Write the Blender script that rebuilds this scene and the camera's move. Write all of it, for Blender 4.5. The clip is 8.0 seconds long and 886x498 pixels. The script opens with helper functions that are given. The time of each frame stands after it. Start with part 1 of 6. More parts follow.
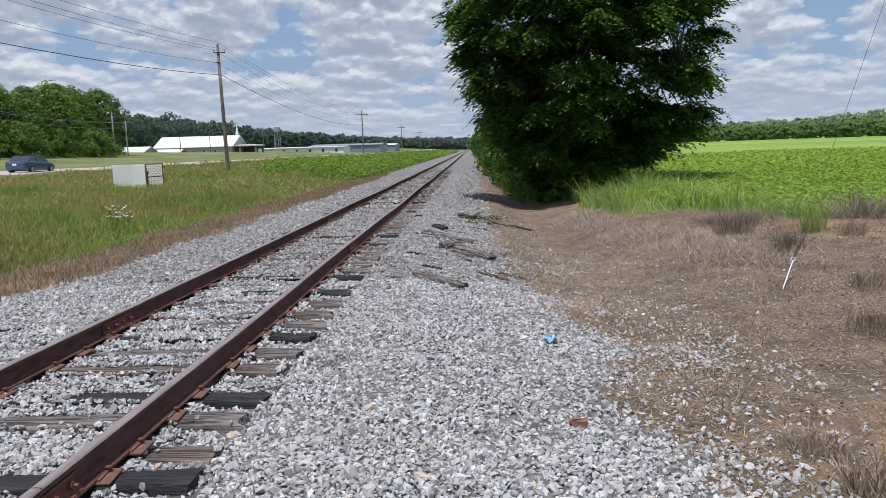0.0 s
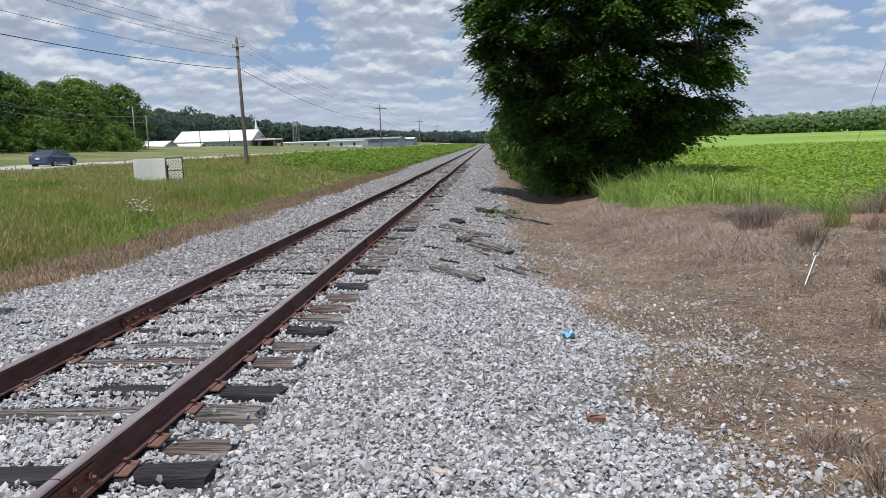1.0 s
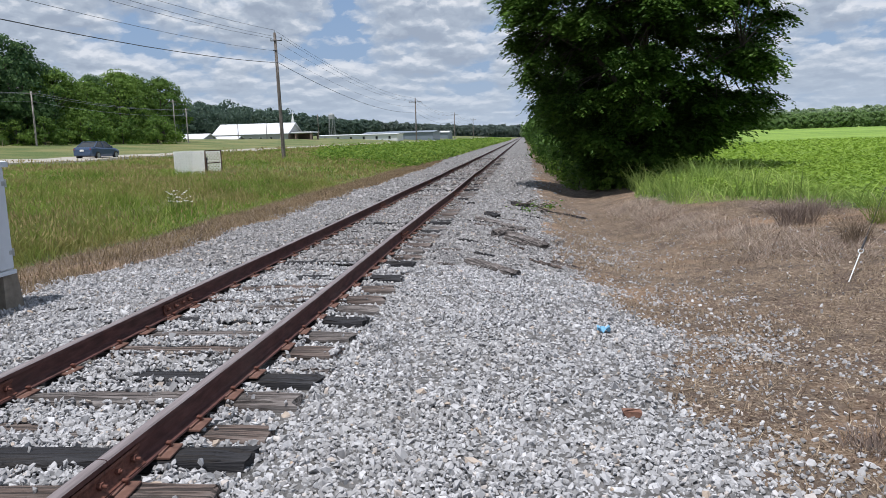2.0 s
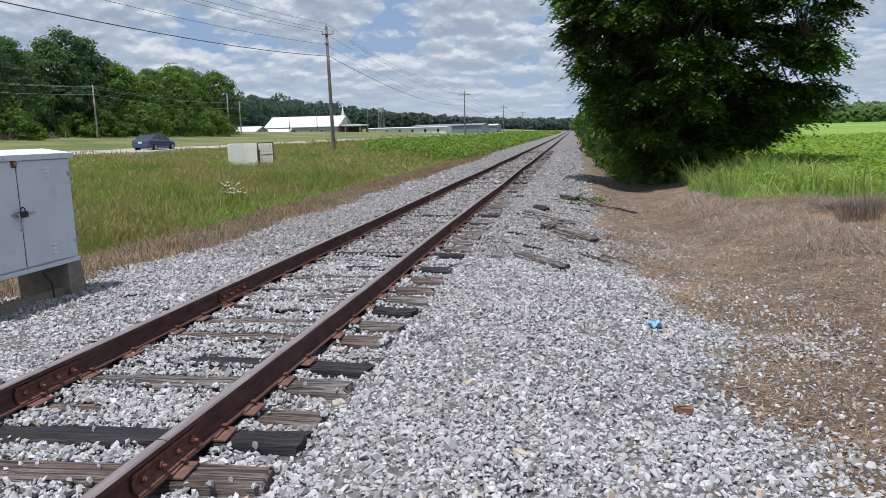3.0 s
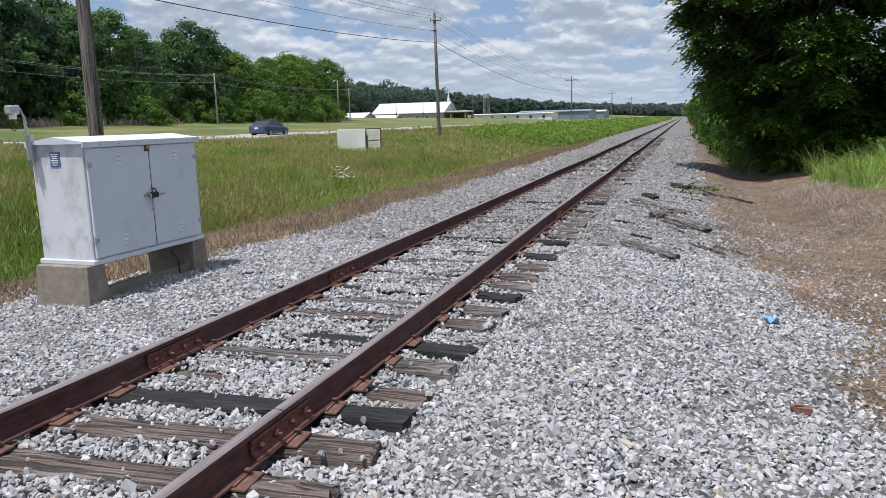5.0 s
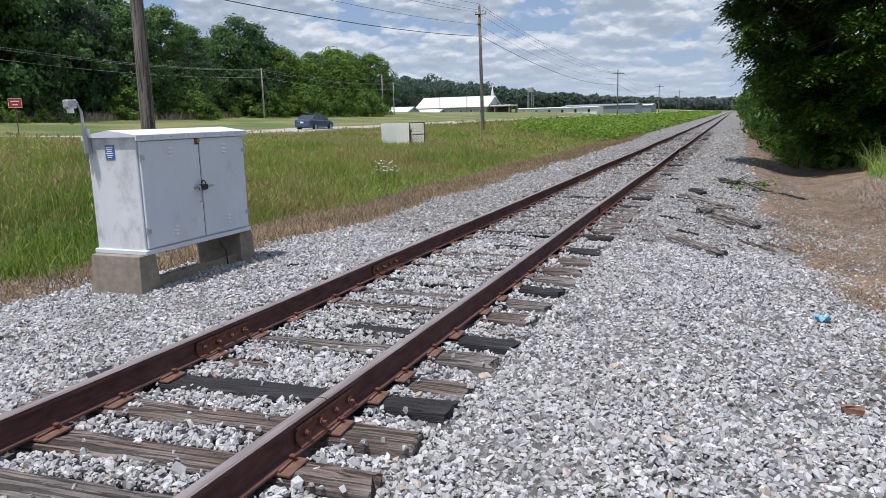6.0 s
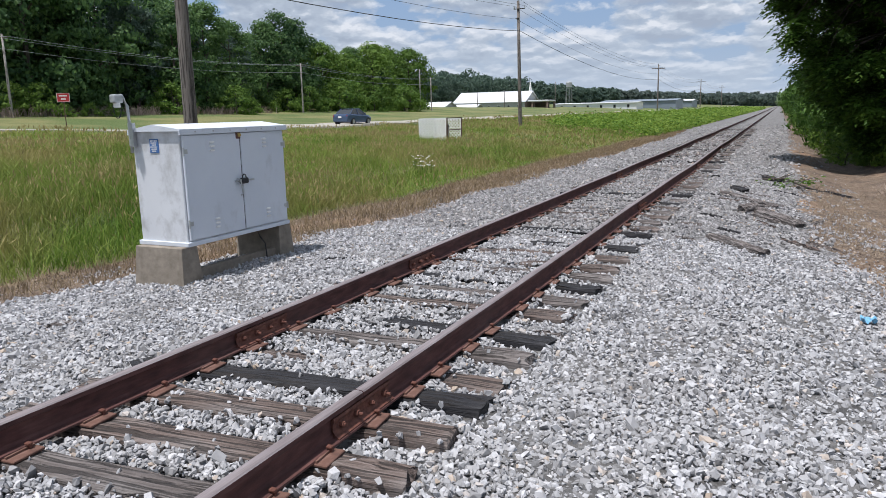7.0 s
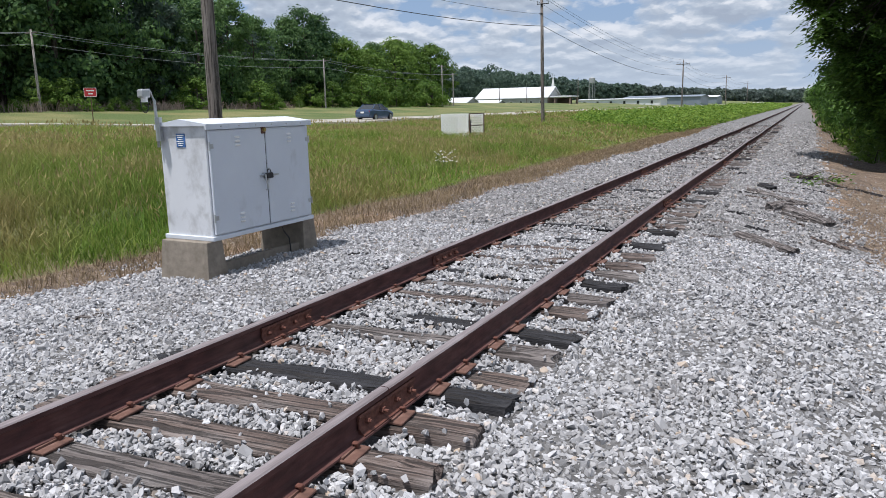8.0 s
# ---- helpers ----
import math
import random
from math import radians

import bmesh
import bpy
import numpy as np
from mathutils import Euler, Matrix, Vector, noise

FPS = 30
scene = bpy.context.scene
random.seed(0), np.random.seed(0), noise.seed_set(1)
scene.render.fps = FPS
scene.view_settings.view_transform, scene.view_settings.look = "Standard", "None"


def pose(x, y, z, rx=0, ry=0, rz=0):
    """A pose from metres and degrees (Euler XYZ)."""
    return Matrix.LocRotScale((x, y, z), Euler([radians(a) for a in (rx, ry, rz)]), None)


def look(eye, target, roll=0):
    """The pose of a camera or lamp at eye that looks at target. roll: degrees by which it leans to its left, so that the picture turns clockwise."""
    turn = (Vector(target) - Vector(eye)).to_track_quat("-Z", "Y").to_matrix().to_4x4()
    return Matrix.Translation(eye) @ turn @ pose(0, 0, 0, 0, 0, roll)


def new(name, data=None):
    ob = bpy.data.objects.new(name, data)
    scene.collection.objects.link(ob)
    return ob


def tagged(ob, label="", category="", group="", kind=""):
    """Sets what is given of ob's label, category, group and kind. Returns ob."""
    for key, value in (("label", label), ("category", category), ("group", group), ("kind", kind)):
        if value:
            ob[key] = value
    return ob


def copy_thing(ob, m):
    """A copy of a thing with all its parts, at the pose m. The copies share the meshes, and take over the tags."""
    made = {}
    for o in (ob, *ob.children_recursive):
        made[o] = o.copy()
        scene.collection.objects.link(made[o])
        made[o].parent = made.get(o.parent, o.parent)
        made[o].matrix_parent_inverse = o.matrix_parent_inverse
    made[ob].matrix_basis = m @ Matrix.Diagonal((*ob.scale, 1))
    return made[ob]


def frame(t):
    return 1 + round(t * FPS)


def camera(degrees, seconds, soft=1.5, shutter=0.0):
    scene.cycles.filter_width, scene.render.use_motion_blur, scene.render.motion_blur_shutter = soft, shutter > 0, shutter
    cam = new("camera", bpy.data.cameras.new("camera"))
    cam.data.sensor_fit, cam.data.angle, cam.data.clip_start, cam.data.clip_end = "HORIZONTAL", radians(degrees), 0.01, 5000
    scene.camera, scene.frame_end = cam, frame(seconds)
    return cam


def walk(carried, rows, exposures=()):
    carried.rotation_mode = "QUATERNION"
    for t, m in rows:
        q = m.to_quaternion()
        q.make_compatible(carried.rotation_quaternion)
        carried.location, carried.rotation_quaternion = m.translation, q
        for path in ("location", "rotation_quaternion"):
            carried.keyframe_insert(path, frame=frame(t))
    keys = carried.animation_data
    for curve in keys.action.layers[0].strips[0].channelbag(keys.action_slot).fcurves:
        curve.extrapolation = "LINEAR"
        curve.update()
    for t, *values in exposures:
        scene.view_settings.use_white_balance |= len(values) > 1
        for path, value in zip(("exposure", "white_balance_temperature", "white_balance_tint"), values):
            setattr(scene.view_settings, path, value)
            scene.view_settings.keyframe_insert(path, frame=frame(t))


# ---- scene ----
import functools

cam = camera(63.2, 8.0, soft=0.8)
# seconds, eye (x right of the track's centre line, y along the track, z above the rail tops), yaw, pitch, roll
PATH = [
    (0, 2.869, 0.000, 1.543, 2.17, -7.90, 1.70),
    (0.5, 2.886, 0.032, 1.539, 2.76, -8.13, 1.94),
    (1, 2.874, 0.030, 1.539, 3.58, -8.33, 1.75),
    (1.5, 2.865, 0.022, 1.535, 4.79, -8.54, 1.64),
    (3, 2.837, -0.011, 1.521, 10.14, -9.19, 1.46),
    (3.5, 2.828, -0.022, 1.521, 12.27, -9.43, 1.41),
    (4, 2.821, -0.037, 1.516, 14.39, -9.61, 1.31),
    (4.5, 2.810, -0.037, 1.515, 16.45, -9.83, 1.38),
    (6, 2.812, -0.064, 1.508, 21.77, -10.41, 1.47),
    (6.5, 2.808, -0.063, 1.504, 23.33, -10.55, 1.44),
    (7, 2.806, -0.075, 1.510, 24.68, -10.72, 1.32),
    (7.5, 2.796, -0.073, 1.509, 25.74, -10.86, 1.27),
    (8, 2.759, -0.061, 1.509, 26.38, -11.02, 1.17),
]
walk(cam, [(t, pose(x, y, z, 90 + p, r, w)) for t, x, y, z, w, p, r in PATH], exposures=[(0, -0.10, 6330, 12.2), (8, 0.0, 6330, 12.6)])

# ---- sky and sun ----
SUN_EL, SUN_AZ = 72.0, -158.0  # degrees; azimuth from +y towards +x
world = bpy.data.worlds.new("sky")
scene.world = world
world.use_nodes = True
wt = world.node_tree
wn = wt.nodes
wn.clear()


def wnode(kind, **props):
    nd = wn.new(kind)
    for k, val in props.items():
        nd.inputs[k].default_value = val
    return nd


def wmath(op, a, b=None):
    nd = wn.new("ShaderNodeMath")
    nd.operation = op
    for i, val in enumerate((a, b)):
        if val is None:
            continue
        if isinstance(val, (int, float)):
            nd.inputs[i].default_value = val
        else:
            wt.links.new(val, nd.inputs[i])
    return nd.outputs[0]


def wramp(fac, stops):
    nd = wn.new("ShaderNodeValToRGB")
    wt.links.new(fac, nd.inputs[0])
    el = nd.color_ramp.elements
    while len(el) < len(stops):
        el.new(0.5)
    for e, (pos, c) in zip(el, stops):
        e.position = pos
        e.color = (*c, 1) if isinstance(c, tuple) else (c, c, c, 1)
    return nd.outputs[0]


def wmix(fac, a, b):
    nd = wn.new("ShaderNodeMix")
    nd.data_type = "RGBA"
    for sock, val in ((nd.inputs[0], fac), (nd.inputs[6], a), (nd.inputs[7], b)):
        if isinstance(val, (int, float)):
            sock.default_value = val
        elif isinstance(val, tuple):
            sock.default_value = (*val, 1)
        else:
            wt.links.new(val, sock)
    return nd.outputs[2]


sky = wn.new("ShaderNodeTexSky")
sky.sky_type = "NISHITA"
sky.sun_disc = False
sky.sun_elevation, sky.sun_rotation = radians(SUN_EL), radians(SUN_AZ)
sky.dust_density, sky.air_density = 1.5, 1.0
geo = wn.new("ShaderNodeTexCoord")
sep = wn.new("ShaderNodeSeparateXYZ")
wt.links.new(geo.outputs["Generated"], sep.inputs[0])
up = wmath("MAXIMUM", sep.outputs[2], 0.0)
logz = wn.new("ShaderNodeMath")
logz.operation = "LOGARITHM"
wt.links.new(wmath("ADD", up, 0.085), logz.inputs[0])
logz.inputs[1].default_value = math.e
comb = wn.new("ShaderNodeCombineXYZ")
wt.links.new(wmath("MULTIPLY", sep.outputs[0], 5.6), comb.inputs[0])
wt.links.new(wmath("MULTIPLY", sep.outputs[1], 5.6), comb.inputs[1])
wt.links.new(wmath("MULTIPLY", logz.outputs[0], 2.5), comb.inputs[2])


def puffs(vec):
    """Cloud thickness: a broad field with round billows of two sizes on it."""
    field = wnode("ShaderNodeTexNoise", Scale=1.35, Detail=6.0, Roughness=0.52, Distortion=0.0)
    wt.links.new(vec, field.inputs["Vector"])
    total = field.outputs[0]
    for scale, share in ((3.6, 0.20), (8.5, 0.085), (19.0, 0.030)):
        cell = wn.new("ShaderNodeTexVoronoi")
        cell.feature = "SMOOTH_F1"
        cell.inputs["Scale"].default_value, cell.inputs["Smoothness"].default_value = scale, 0.35
        wt.links.new(vec, cell.inputs["Vector"])
        total = wmath("ADD", total, wmath("MULTIPLY", wmath("SUBTRACT", 0.45, cell.outputs["Distance"]), share))
    return total


warp = wnode("ShaderNodeTexNoise", Scale=6.0, Detail=4.0, Roughness=0.6)
wt.links.new(comb.outputs[0], warp.inputs["Vector"])
bent = wn.new("ShaderNodeVectorMath")
bent.operation = "MULTIPLY_ADD"
wt.links.new(warp.outputs["Color"], bent.inputs[0])
bent.inputs[1].default_value = (0.16, 0.16, 0.16)
wt.links.new(comb.outputs[0], bent.inputs[2])
thickness = puffs(bent.outputs[0])
# a second sample, higher up, gives the clouds lit tops and grey bases
shift = wn.new("ShaderNodeVectorMath")
shift.operation = "ADD"
shift.inputs[1].default_value = (0.01, 0.0, 0.085)
wt.links.new(bent.outputs[0], shift.inputs[0])
above = puffs(shift.outputs[0])
cover = wramp(thickness, [(0.375, 0.0), (0.43, 0.65), (0.51, 1.0)])
edge = wmath("SUBTRACT", thickness, above)
tone = wmath("ADD", wmath("MULTIPLY", edge, 4.2), 0.38)
thick = wramp(thickness, [(0.40, 0.24), (0.60, 0.0)])
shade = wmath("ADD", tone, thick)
cloud = wramp(shade, [(0.14, (4.0, 4.7, 5.8)), (0.50, (5.5, 6.3, 7.3)), (0.86, (9.9, 10.2, 10.6))])
blue = wmix(0.7, sky.outputs[0], (3.0, 4.9, 8.0))
clear = wmix(cover, blue, cloud)
haze = wramp(up, [(0.0, 0.85), (0.10, 0.25), (0.25, 0.0)])
sky_colour = wmix(haze, clear, (5.9, 7.0, 8.3))
bg = wn.new("ShaderNodeBackground")
bg.inputs[1].default_value = 0.085
wt.links.new(sky_colour, bg.inputs[0])
wo = wn.new("ShaderNodeOutputWorld")
wt.links.new(bg.outputs[0], wo.inputs[0])

sun_data = bpy.data.lights.new("sun", "SUN")
sun_data.energy, sun_data.angle, sun_data.color = 5.0, radians(1.2), (1.0, 0.965, 0.92)
sun = new("sun", sun_data)
sun_dir = Vector((math.sin(radians(SUN_AZ)) * math.cos(radians(SUN_EL)), math.cos(radians(SUN_AZ)) * math.cos(radians(SUN_EL)), math.sin(radians(SUN_EL))))
sun.matrix_world = look(sun_dir * 60, (0, 0, 0))

# ---- materials ----
class Shade:
    """A small writer of node materials."""

    def __init__(self, name, rough=0.8, metal=0.0):
        self.m = bpy.data.materials.new(name)
        self.m.use_nodes = True
        self.t = self.m.node_tree
        self.b = self.t.nodes["Principled BSDF"]
        self.b.inputs["Roughness"].default_value = rough
        self.b.inputs["Metallic"].default_value = metal
        self.pos = self.t.nodes.new("ShaderNodeTexCoord").outputs["Object"]

    def put(self, sock, val):
        if isinstance(val, (int, float)):
            sock.default_value = val
        elif isinstance(val, tuple):
            sock.default_value = (*val, 1) if len(val) == 3 and sock.type == "RGBA" else val
        else:
            self.t.links.new(val, sock)

    def noise(self, scale, detail=5.0, rough=0.55, stretch=None, pos=None, distort=0.0):
        src = pos or self.pos
        if stretch:
            mp = self.t.nodes.new("ShaderNodeMapping")
            mp.inputs["Scale"].default_value = stretch
            self.t.links.new(src, mp.inputs["Vector"])
            src = mp.outputs[0]
        nd = self.t.nodes.new("ShaderNodeTexNoise")
        nd.inputs["Scale"].default_value, nd.inputs["Detail"].default_value, nd.inputs["Roughness"].default_value = scale, detail, rough
        nd.inputs["Distortion"].default_value = distort
        self.t.links.new(src, nd.inputs["Vector"])
        return nd.outputs[0]

    def cells(self, scale, out="Color", pos=None, feature="F1"):
        nd = self.t.nodes.new("ShaderNodeTexVoronoi")
        nd.feature = feature
        nd.inputs["Scale"].default_value = scale
        self.t.links.new(pos or self.pos, nd.inputs["Vector"])
        return nd.outputs[out]

    def math(self, op, a, b=0.0):
        nd = self.t.nodes.new("ShaderNodeMath")
        nd.operation = op
        self.put(nd.inputs[0], a)
        self.put(nd.inputs[1], b)
        return nd.outputs[0]

    def ramp(self, fac, *stops):
        nd = self.t.nodes.new("ShaderNodeValToRGB")
        self.t.links.new(fac, nd.inputs[0])
        el = nd.color_ramp.elements
        while len(el) < len(stops):
            el.new(0.5)
        for e, (p, c) in zip(el, stops):
            e.position = p
            e.color = (*c, 1) if isinstance(c, tuple) else (c, c, c, 1)
        return nd.outputs[0]

    def mix(self, fac, a, b, blend="MIX"):
        nd = self.t.nodes.new("ShaderNodeMix")
        nd.data_type, nd.blend_type = "RGBA", blend
        self.put(nd.inputs[0], fac)
        self.put(nd.inputs[6], a)
        self.put(nd.inputs[7], b)
        return nd.outputs[2]

    def island(self):
        return self.t.nodes.new("ShaderNodeNewGeometry").outputs["Random Per Island"]

    def each(self):
        return self.t.nodes.new("ShaderNodeObjectInfo").outputs["Random"]

    def attr(self, name):
        nd = self.t.nodes.new("ShaderNodeAttribute")
        nd.attribute_name = name
        return nd.outputs["Fac"]

    def bump(self, height, strength=0.4, dist=0.02):
        nd = self.t.nodes.new("ShaderNodeBump")
        nd.inputs["Strength"].default_value, nd.inputs["Distance"].default_value = strength, dist
        self.t.links.new(height, nd.inputs["Height"])
        self.t.links.new(nd.outputs[0], self.b.inputs["Normal"])
        return self

    def done(self, colour, rough=None):
        self.put(self.b.inputs["Base Color"], colour)
        if rough is not None:
            self.put(self.b.inputs["Roughness"], rough)
        return self.m


def leaf_material(name, dark, mid, light, trans=0.35, rough=0.5, patch=0.5, other=None):
    s = Shade(name, rough)
    s.b.inputs["Specular IOR Level"].default_value = 0.15
    c = s.ramp(s.island(), (0.0, dark), (0.5, mid), (1.0, light))
    c = s.mix(s.ramp(s.noise(patch, 3.0), (0.35, 0.0), (0.65, 0.55)), c, light)
    if other:
        c = s.mix(s.ramp(s.noise(patch * 1.7, 5.0, 0.6), (0.46, 0.0), (0.62, 0.75)), c, other)
    c = s.mix(s.ramp(s.each(), (0.0, 0.45), (0.5, 0.0), (1.0, 0.0)), c, dark)
    c = s.mix(s.ramp(s.each(), (0.6, 0.0), (1.0, 0.35)), c, light)
    s.done(c)
    tr = s.t.nodes.new("ShaderNodeBsdfTranslucent")
    s.t.links.new(c, tr.inputs[0])
    mx = s.t.nodes.new("ShaderNodeMixShader")
    mx.inputs[0].default_value = trans
    s.t.links.new(s.b.outputs[0], mx.inputs[1])
    s.t.links.new(tr.outputs[0], mx.inputs[2])
    s.t.links.new(mx.outputs[0], s.t.nodes["Material Output"].inputs[0])
    return s.m


def make_materials():
    M = {}
    def ballast(name, k, warm):
        s = Shade(name, 0.85)
        tone = lambda v: (v * k * (1 + warm), v * k * 1.004, v * k * (1.04 - warm))
        c = s.ramp(s.island(), (0.0, tone(0.165)), (0.25, tone(0.305)), (0.72, tone(0.42)), (0.95, tone(0.585)), (1.0, (0.40, 0.31, 0.23)))
        c = s.mix(s.ramp(s.noise(38, 4), (0.35, 0.0), (0.7, 0.35)), c, (0.22, 0.21, 0.20))
        c = s.mix(s.ramp(s.noise(0.7, 3), (0.5, 0.0), (0.75, 0.35)), c, (0.29, 0.275, 0.26))
        s.bump(s.noise(90, 4), 0.15, 0.004)
        return s.done(c)

    M["stone"] = ballast("ballast stone", 1.0, 0.0)
    # The same stone at about three quarters of the brightness, for y > 10.
    M["stone_dark"] = ballast("darker, slightly warm ballast stone", 0.76, 0.02)

    # the ground: gravel, bare dirt under dead stalks, grass, crop
    s = Shade("ground", 0.95)
    fine, mid, broad = s.noise(42, 8, 0.75), s.noise(3.2, 7, 0.65), s.noise(0.35, 5)
    # Gravel fines under the loose stones, darkened to paint shade into the gaps.
    stone = s.ramp(s.cells(24), (0.0, (0.055, 0.053, 0.053)), (0.5, (0.14, 0.138, 0.138)), (1.0, (0.29, 0.29, 0.295)))
    stone = s.mix(s.ramp(s.noise(7, 5), (0.4, 0.0), (0.7, 0.5)), stone, (0.20, 0.185, 0.17))
    dirt = s.ramp(fine, (0.32, (0.042, 0.028, 0.020)), (0.5, (0.150, 0.105, 0.070)), (0.66, (0.36, 0.27, 0.185)))
    dirt = s.mix(s.ramp(mid, (0.44, 0.0), (0.60, 0.8)), dirt, (0.095, 0.060, 0.044))
    dirt = s.mix(s.ramp(s.cells(55), (0.55, 0.0), (0.8, 0.6)), dirt, (0.42, 0.34, 0.265))
    dirt = s.mix(s.ramp(s.noise(11, 6, 0.7), (0.5, 0.0), (0.62, 0.6)), dirt, (0.10, 0.070, 0.050))
    dirt = s.mix(s.ramp(broad, (0.52, 0.0), (0.66, 0.55)), dirt, (0.36, 0.22, 0.125))
    dirt = s.mix(s.ramp(s.noise(2.3, 6, 0.65), (0.47, 0.0), (0.58, 0.6)), dirt, (0.085, 0.062, 0.048))
    grass = s.ramp(s.noise(9, 6, 0.7), (0.25, (0.028, 0.045, 0.012)), (0.5, (0.075, 0.115, 0.028)), (0.8, (0.19, 0.20, 0.065)))
    grass = s.mix(s.ramp(s.noise(0.12, 4), (0.42, 0.0), (0.62, 0.8)), grass, (0.20, 0.185, 0.075))
    crop = s.ramp(s.noise(2.2, 6, 0.7, (1, 0.35, 1)), (0.3, (0.06, 0.12, 0.015)), (0.55, (0.14, 0.25, 0.03)), (0.8, (0.23, 0.34, 0.05)))
    crop = s.mix(s.ramp(s.noise(0.012, 3, 0.5, (0.3, 2.2, 1)), (0.47, 0.0), (0.56, 0.7)), crop, (0.24, 0.35, 0.05))
    jag = s.math("MULTIPLY", s.math("SUBTRACT", s.noise(2.4, 7, 0.65), 0.5), 1.5)
    k_dirt = s.ramp(s.math("ADD", s.attr("dirt"), jag), (0.42, 0.0), (0.58, 1.0))
    k_grass = s.ramp(s.math("ADD", s.attr("grass"), jag), (0.42, 0.0), (0.58, 1.0))
    k_crop = s.ramp(s.math("ADD", s.attr("crop"), s.math("MULTIPLY", jag, 0.3)), (0.46, 0.0), (0.54, 1.0))
    c = s.mix(k_dirt, stone, dirt)
    c = s.mix(k_grass, c, grass)
    c = s.mix(k_crop, c, crop)
    s.bump(s.math("ADD", fine, s.math("MULTIPLY", mid, 2.0)), 0.9, 0.03)
    M["ground"] = s.done(c)

    # rail steel: rusty web and foot, run-over top
    s = Shade("rusty rail steel", 0.85, 0.0)
    c = s.ramp(s.noise(22, 6, 0.6, (1, 0.25, 1)), (0.3, (0.042, 0.016, 0.014)), (0.55, (0.088, 0.034, 0.030)), (0.8, (0.14, 0.062, 0.053)))
    c = s.mix(s.ramp(s.noise(1.1, 4), (0.5, 0.0), (0.75, 0.4)), c, (0.13, 0.085, 0.072))
    s.bump(s.noise(90, 4), 0.25, 0.004)
    M["rail"] = s.done(c)
    s = Shade("worn rail head", 0.62, 0.25)
    c = s.ramp(s.noise(14, 5, 0.6, (3, 0.15, 1)), (0.3, (0.16, 0.13, 0.13)), (0.7, (0.29, 0.255, 0.26)))
    s.bump(s.noise(120, 3), 0.15, 0.002)
    M["railtop"] = s.done(c)
    s = Shade("rust-red joint steel", 0.8)
    c = s.ramp(s.noise(30, 6), (0.3, (0.060, 0.020, 0.014)), (0.55, (0.135, 0.050, 0.034)), (0.8, (0.22, 0.10, 0.07)))
    s.bump(s.noise(110, 4), 0.4, 0.004)
    M["joint"] = s.done(c)
    s = Shade("rusty tie plate", 0.85)
    c = s.ramp(s.noise(18, 6), (0.3, (0.070, 0.034, 0.026)), (0.55, (0.135, 0.068, 0.050)), (0.8, (0.20, 0.115, 0.092)))
    s.bump(s.noise(80, 4), 0.3, 0.004)
    M["plate"] = s.done(c)

    def timber(name, a, b, c3, wear, along=(0.03, 1, 1)):
        s = Shade(name, 0.9)
        grain = s.noise(70, 7, 0.7, along, distort=0.5)
        c = s.ramp(grain, (0.38, a), (0.5, b), (0.64, c3))
        tint = s.ramp(s.each(), (0.0, 0.0), (1.0, 0.55))
        c = s.mix(tint, c, b)
        c = s.mix(s.ramp(s.noise(2.5, 5, 0.6, tuple(min(1, v * 13) for v in along)), (0.5, 0.0), (0.72, wear)), c, (0.42, 0.40, 0.385))
        crack = s.ramp(s.noise(34, 4, 0.6, along, distort=0.3), (0.435, 0.0), (0.475, 1.0))
        c = s.mix(s.math("MULTIPLY", s.math("SUBTRACT", 1.0, crack), 0.7), c, (0.02, 0.016, 0.014))
        s.bump(s.math("ADD", grain, crack), 1.0, 0.015)
        return s.done(c)

    M["tie_brown"] = timber("weathered brown tie timber", (0.044, 0.031, 0.026), (0.125, 0.092, 0.079), (0.235, 0.188, 0.168), 0.45)
    M["tie_grey"] = timber("bleached grey tie timber", (0.055, 0.045, 0.042), (0.135, 0.115, 0.108), (0.26, 0.235, 0.222), 0.45)
    M["tie_black"] = timber("creosote black tie timber", (0.007, 0.007, 0.009), (0.018, 0.018, 0.022), (0.040, 0.040, 0.046), 0.08)
    M["pole"] = timber("weathered pole timber", (0.11, 0.094, 0.084), (0.19, 0.165, 0.15), (0.27, 0.24, 0.22), 0.25, (1, 1, 0.03))

    M["pole_pale"] = timber("bleached pole timber", (0.24, 0.22, 0.205), (0.34, 0.32, 0.30), (0.44, 0.42, 0.40), 0.3, (1, 1, 0.03))

    s = Shade("painted grey cabinet steel", 0.5)
    c = s.ramp(s.noise(1.8, 6, 0.6), (0.3, (0.56, 0.60, 0.665)), (0.7, (0.62, 0.66, 0.72)))
    c = s.mix(s.ramp(s.noise(4.5, 6, 0.65, (1, 1, 0.6)), (0.56, 0.0), (0.75, 0.35)), c, (0.33, 0.335, 0.335))
    s.bump(s.noise(7, 2), 0.08, 0.01)
    M["cabinet"] = s.done(c)
    s = Shade("stained cabinet side", 0.55)
    c = s.ramp(s.noise(1.8, 6, 0.6), (0.3, (0.58, 0.60, 0.635)), (0.7, (0.66, 0.68, 0.71)))
    c = s.mix(s.ramp(s.noise(3.2, 7, 0.65, (1, 1, 0.8)), (0.48, 0.0), (0.66, 0.62)), c, (0.27, 0.27, 0.268))
    M["cabinet_side"] = s.done(c)
    s = Shade("cast concrete", 0.9)
    c = s.ramp(s.noise(9, 7, 0.6), (0.3, (0.165, 0.14, 0.112)), (0.7, (0.285, 0.25, 0.205)))
    c = s.mix(s.ramp(s.noise(2.0, 4), (0.5, 0.0), (0.75, 0.5)), c, (0.15, 0.125, 0.10))
    s.bump(s.noise(60, 5), 0.4, 0.006)
    M["concrete"] = s.done(c)

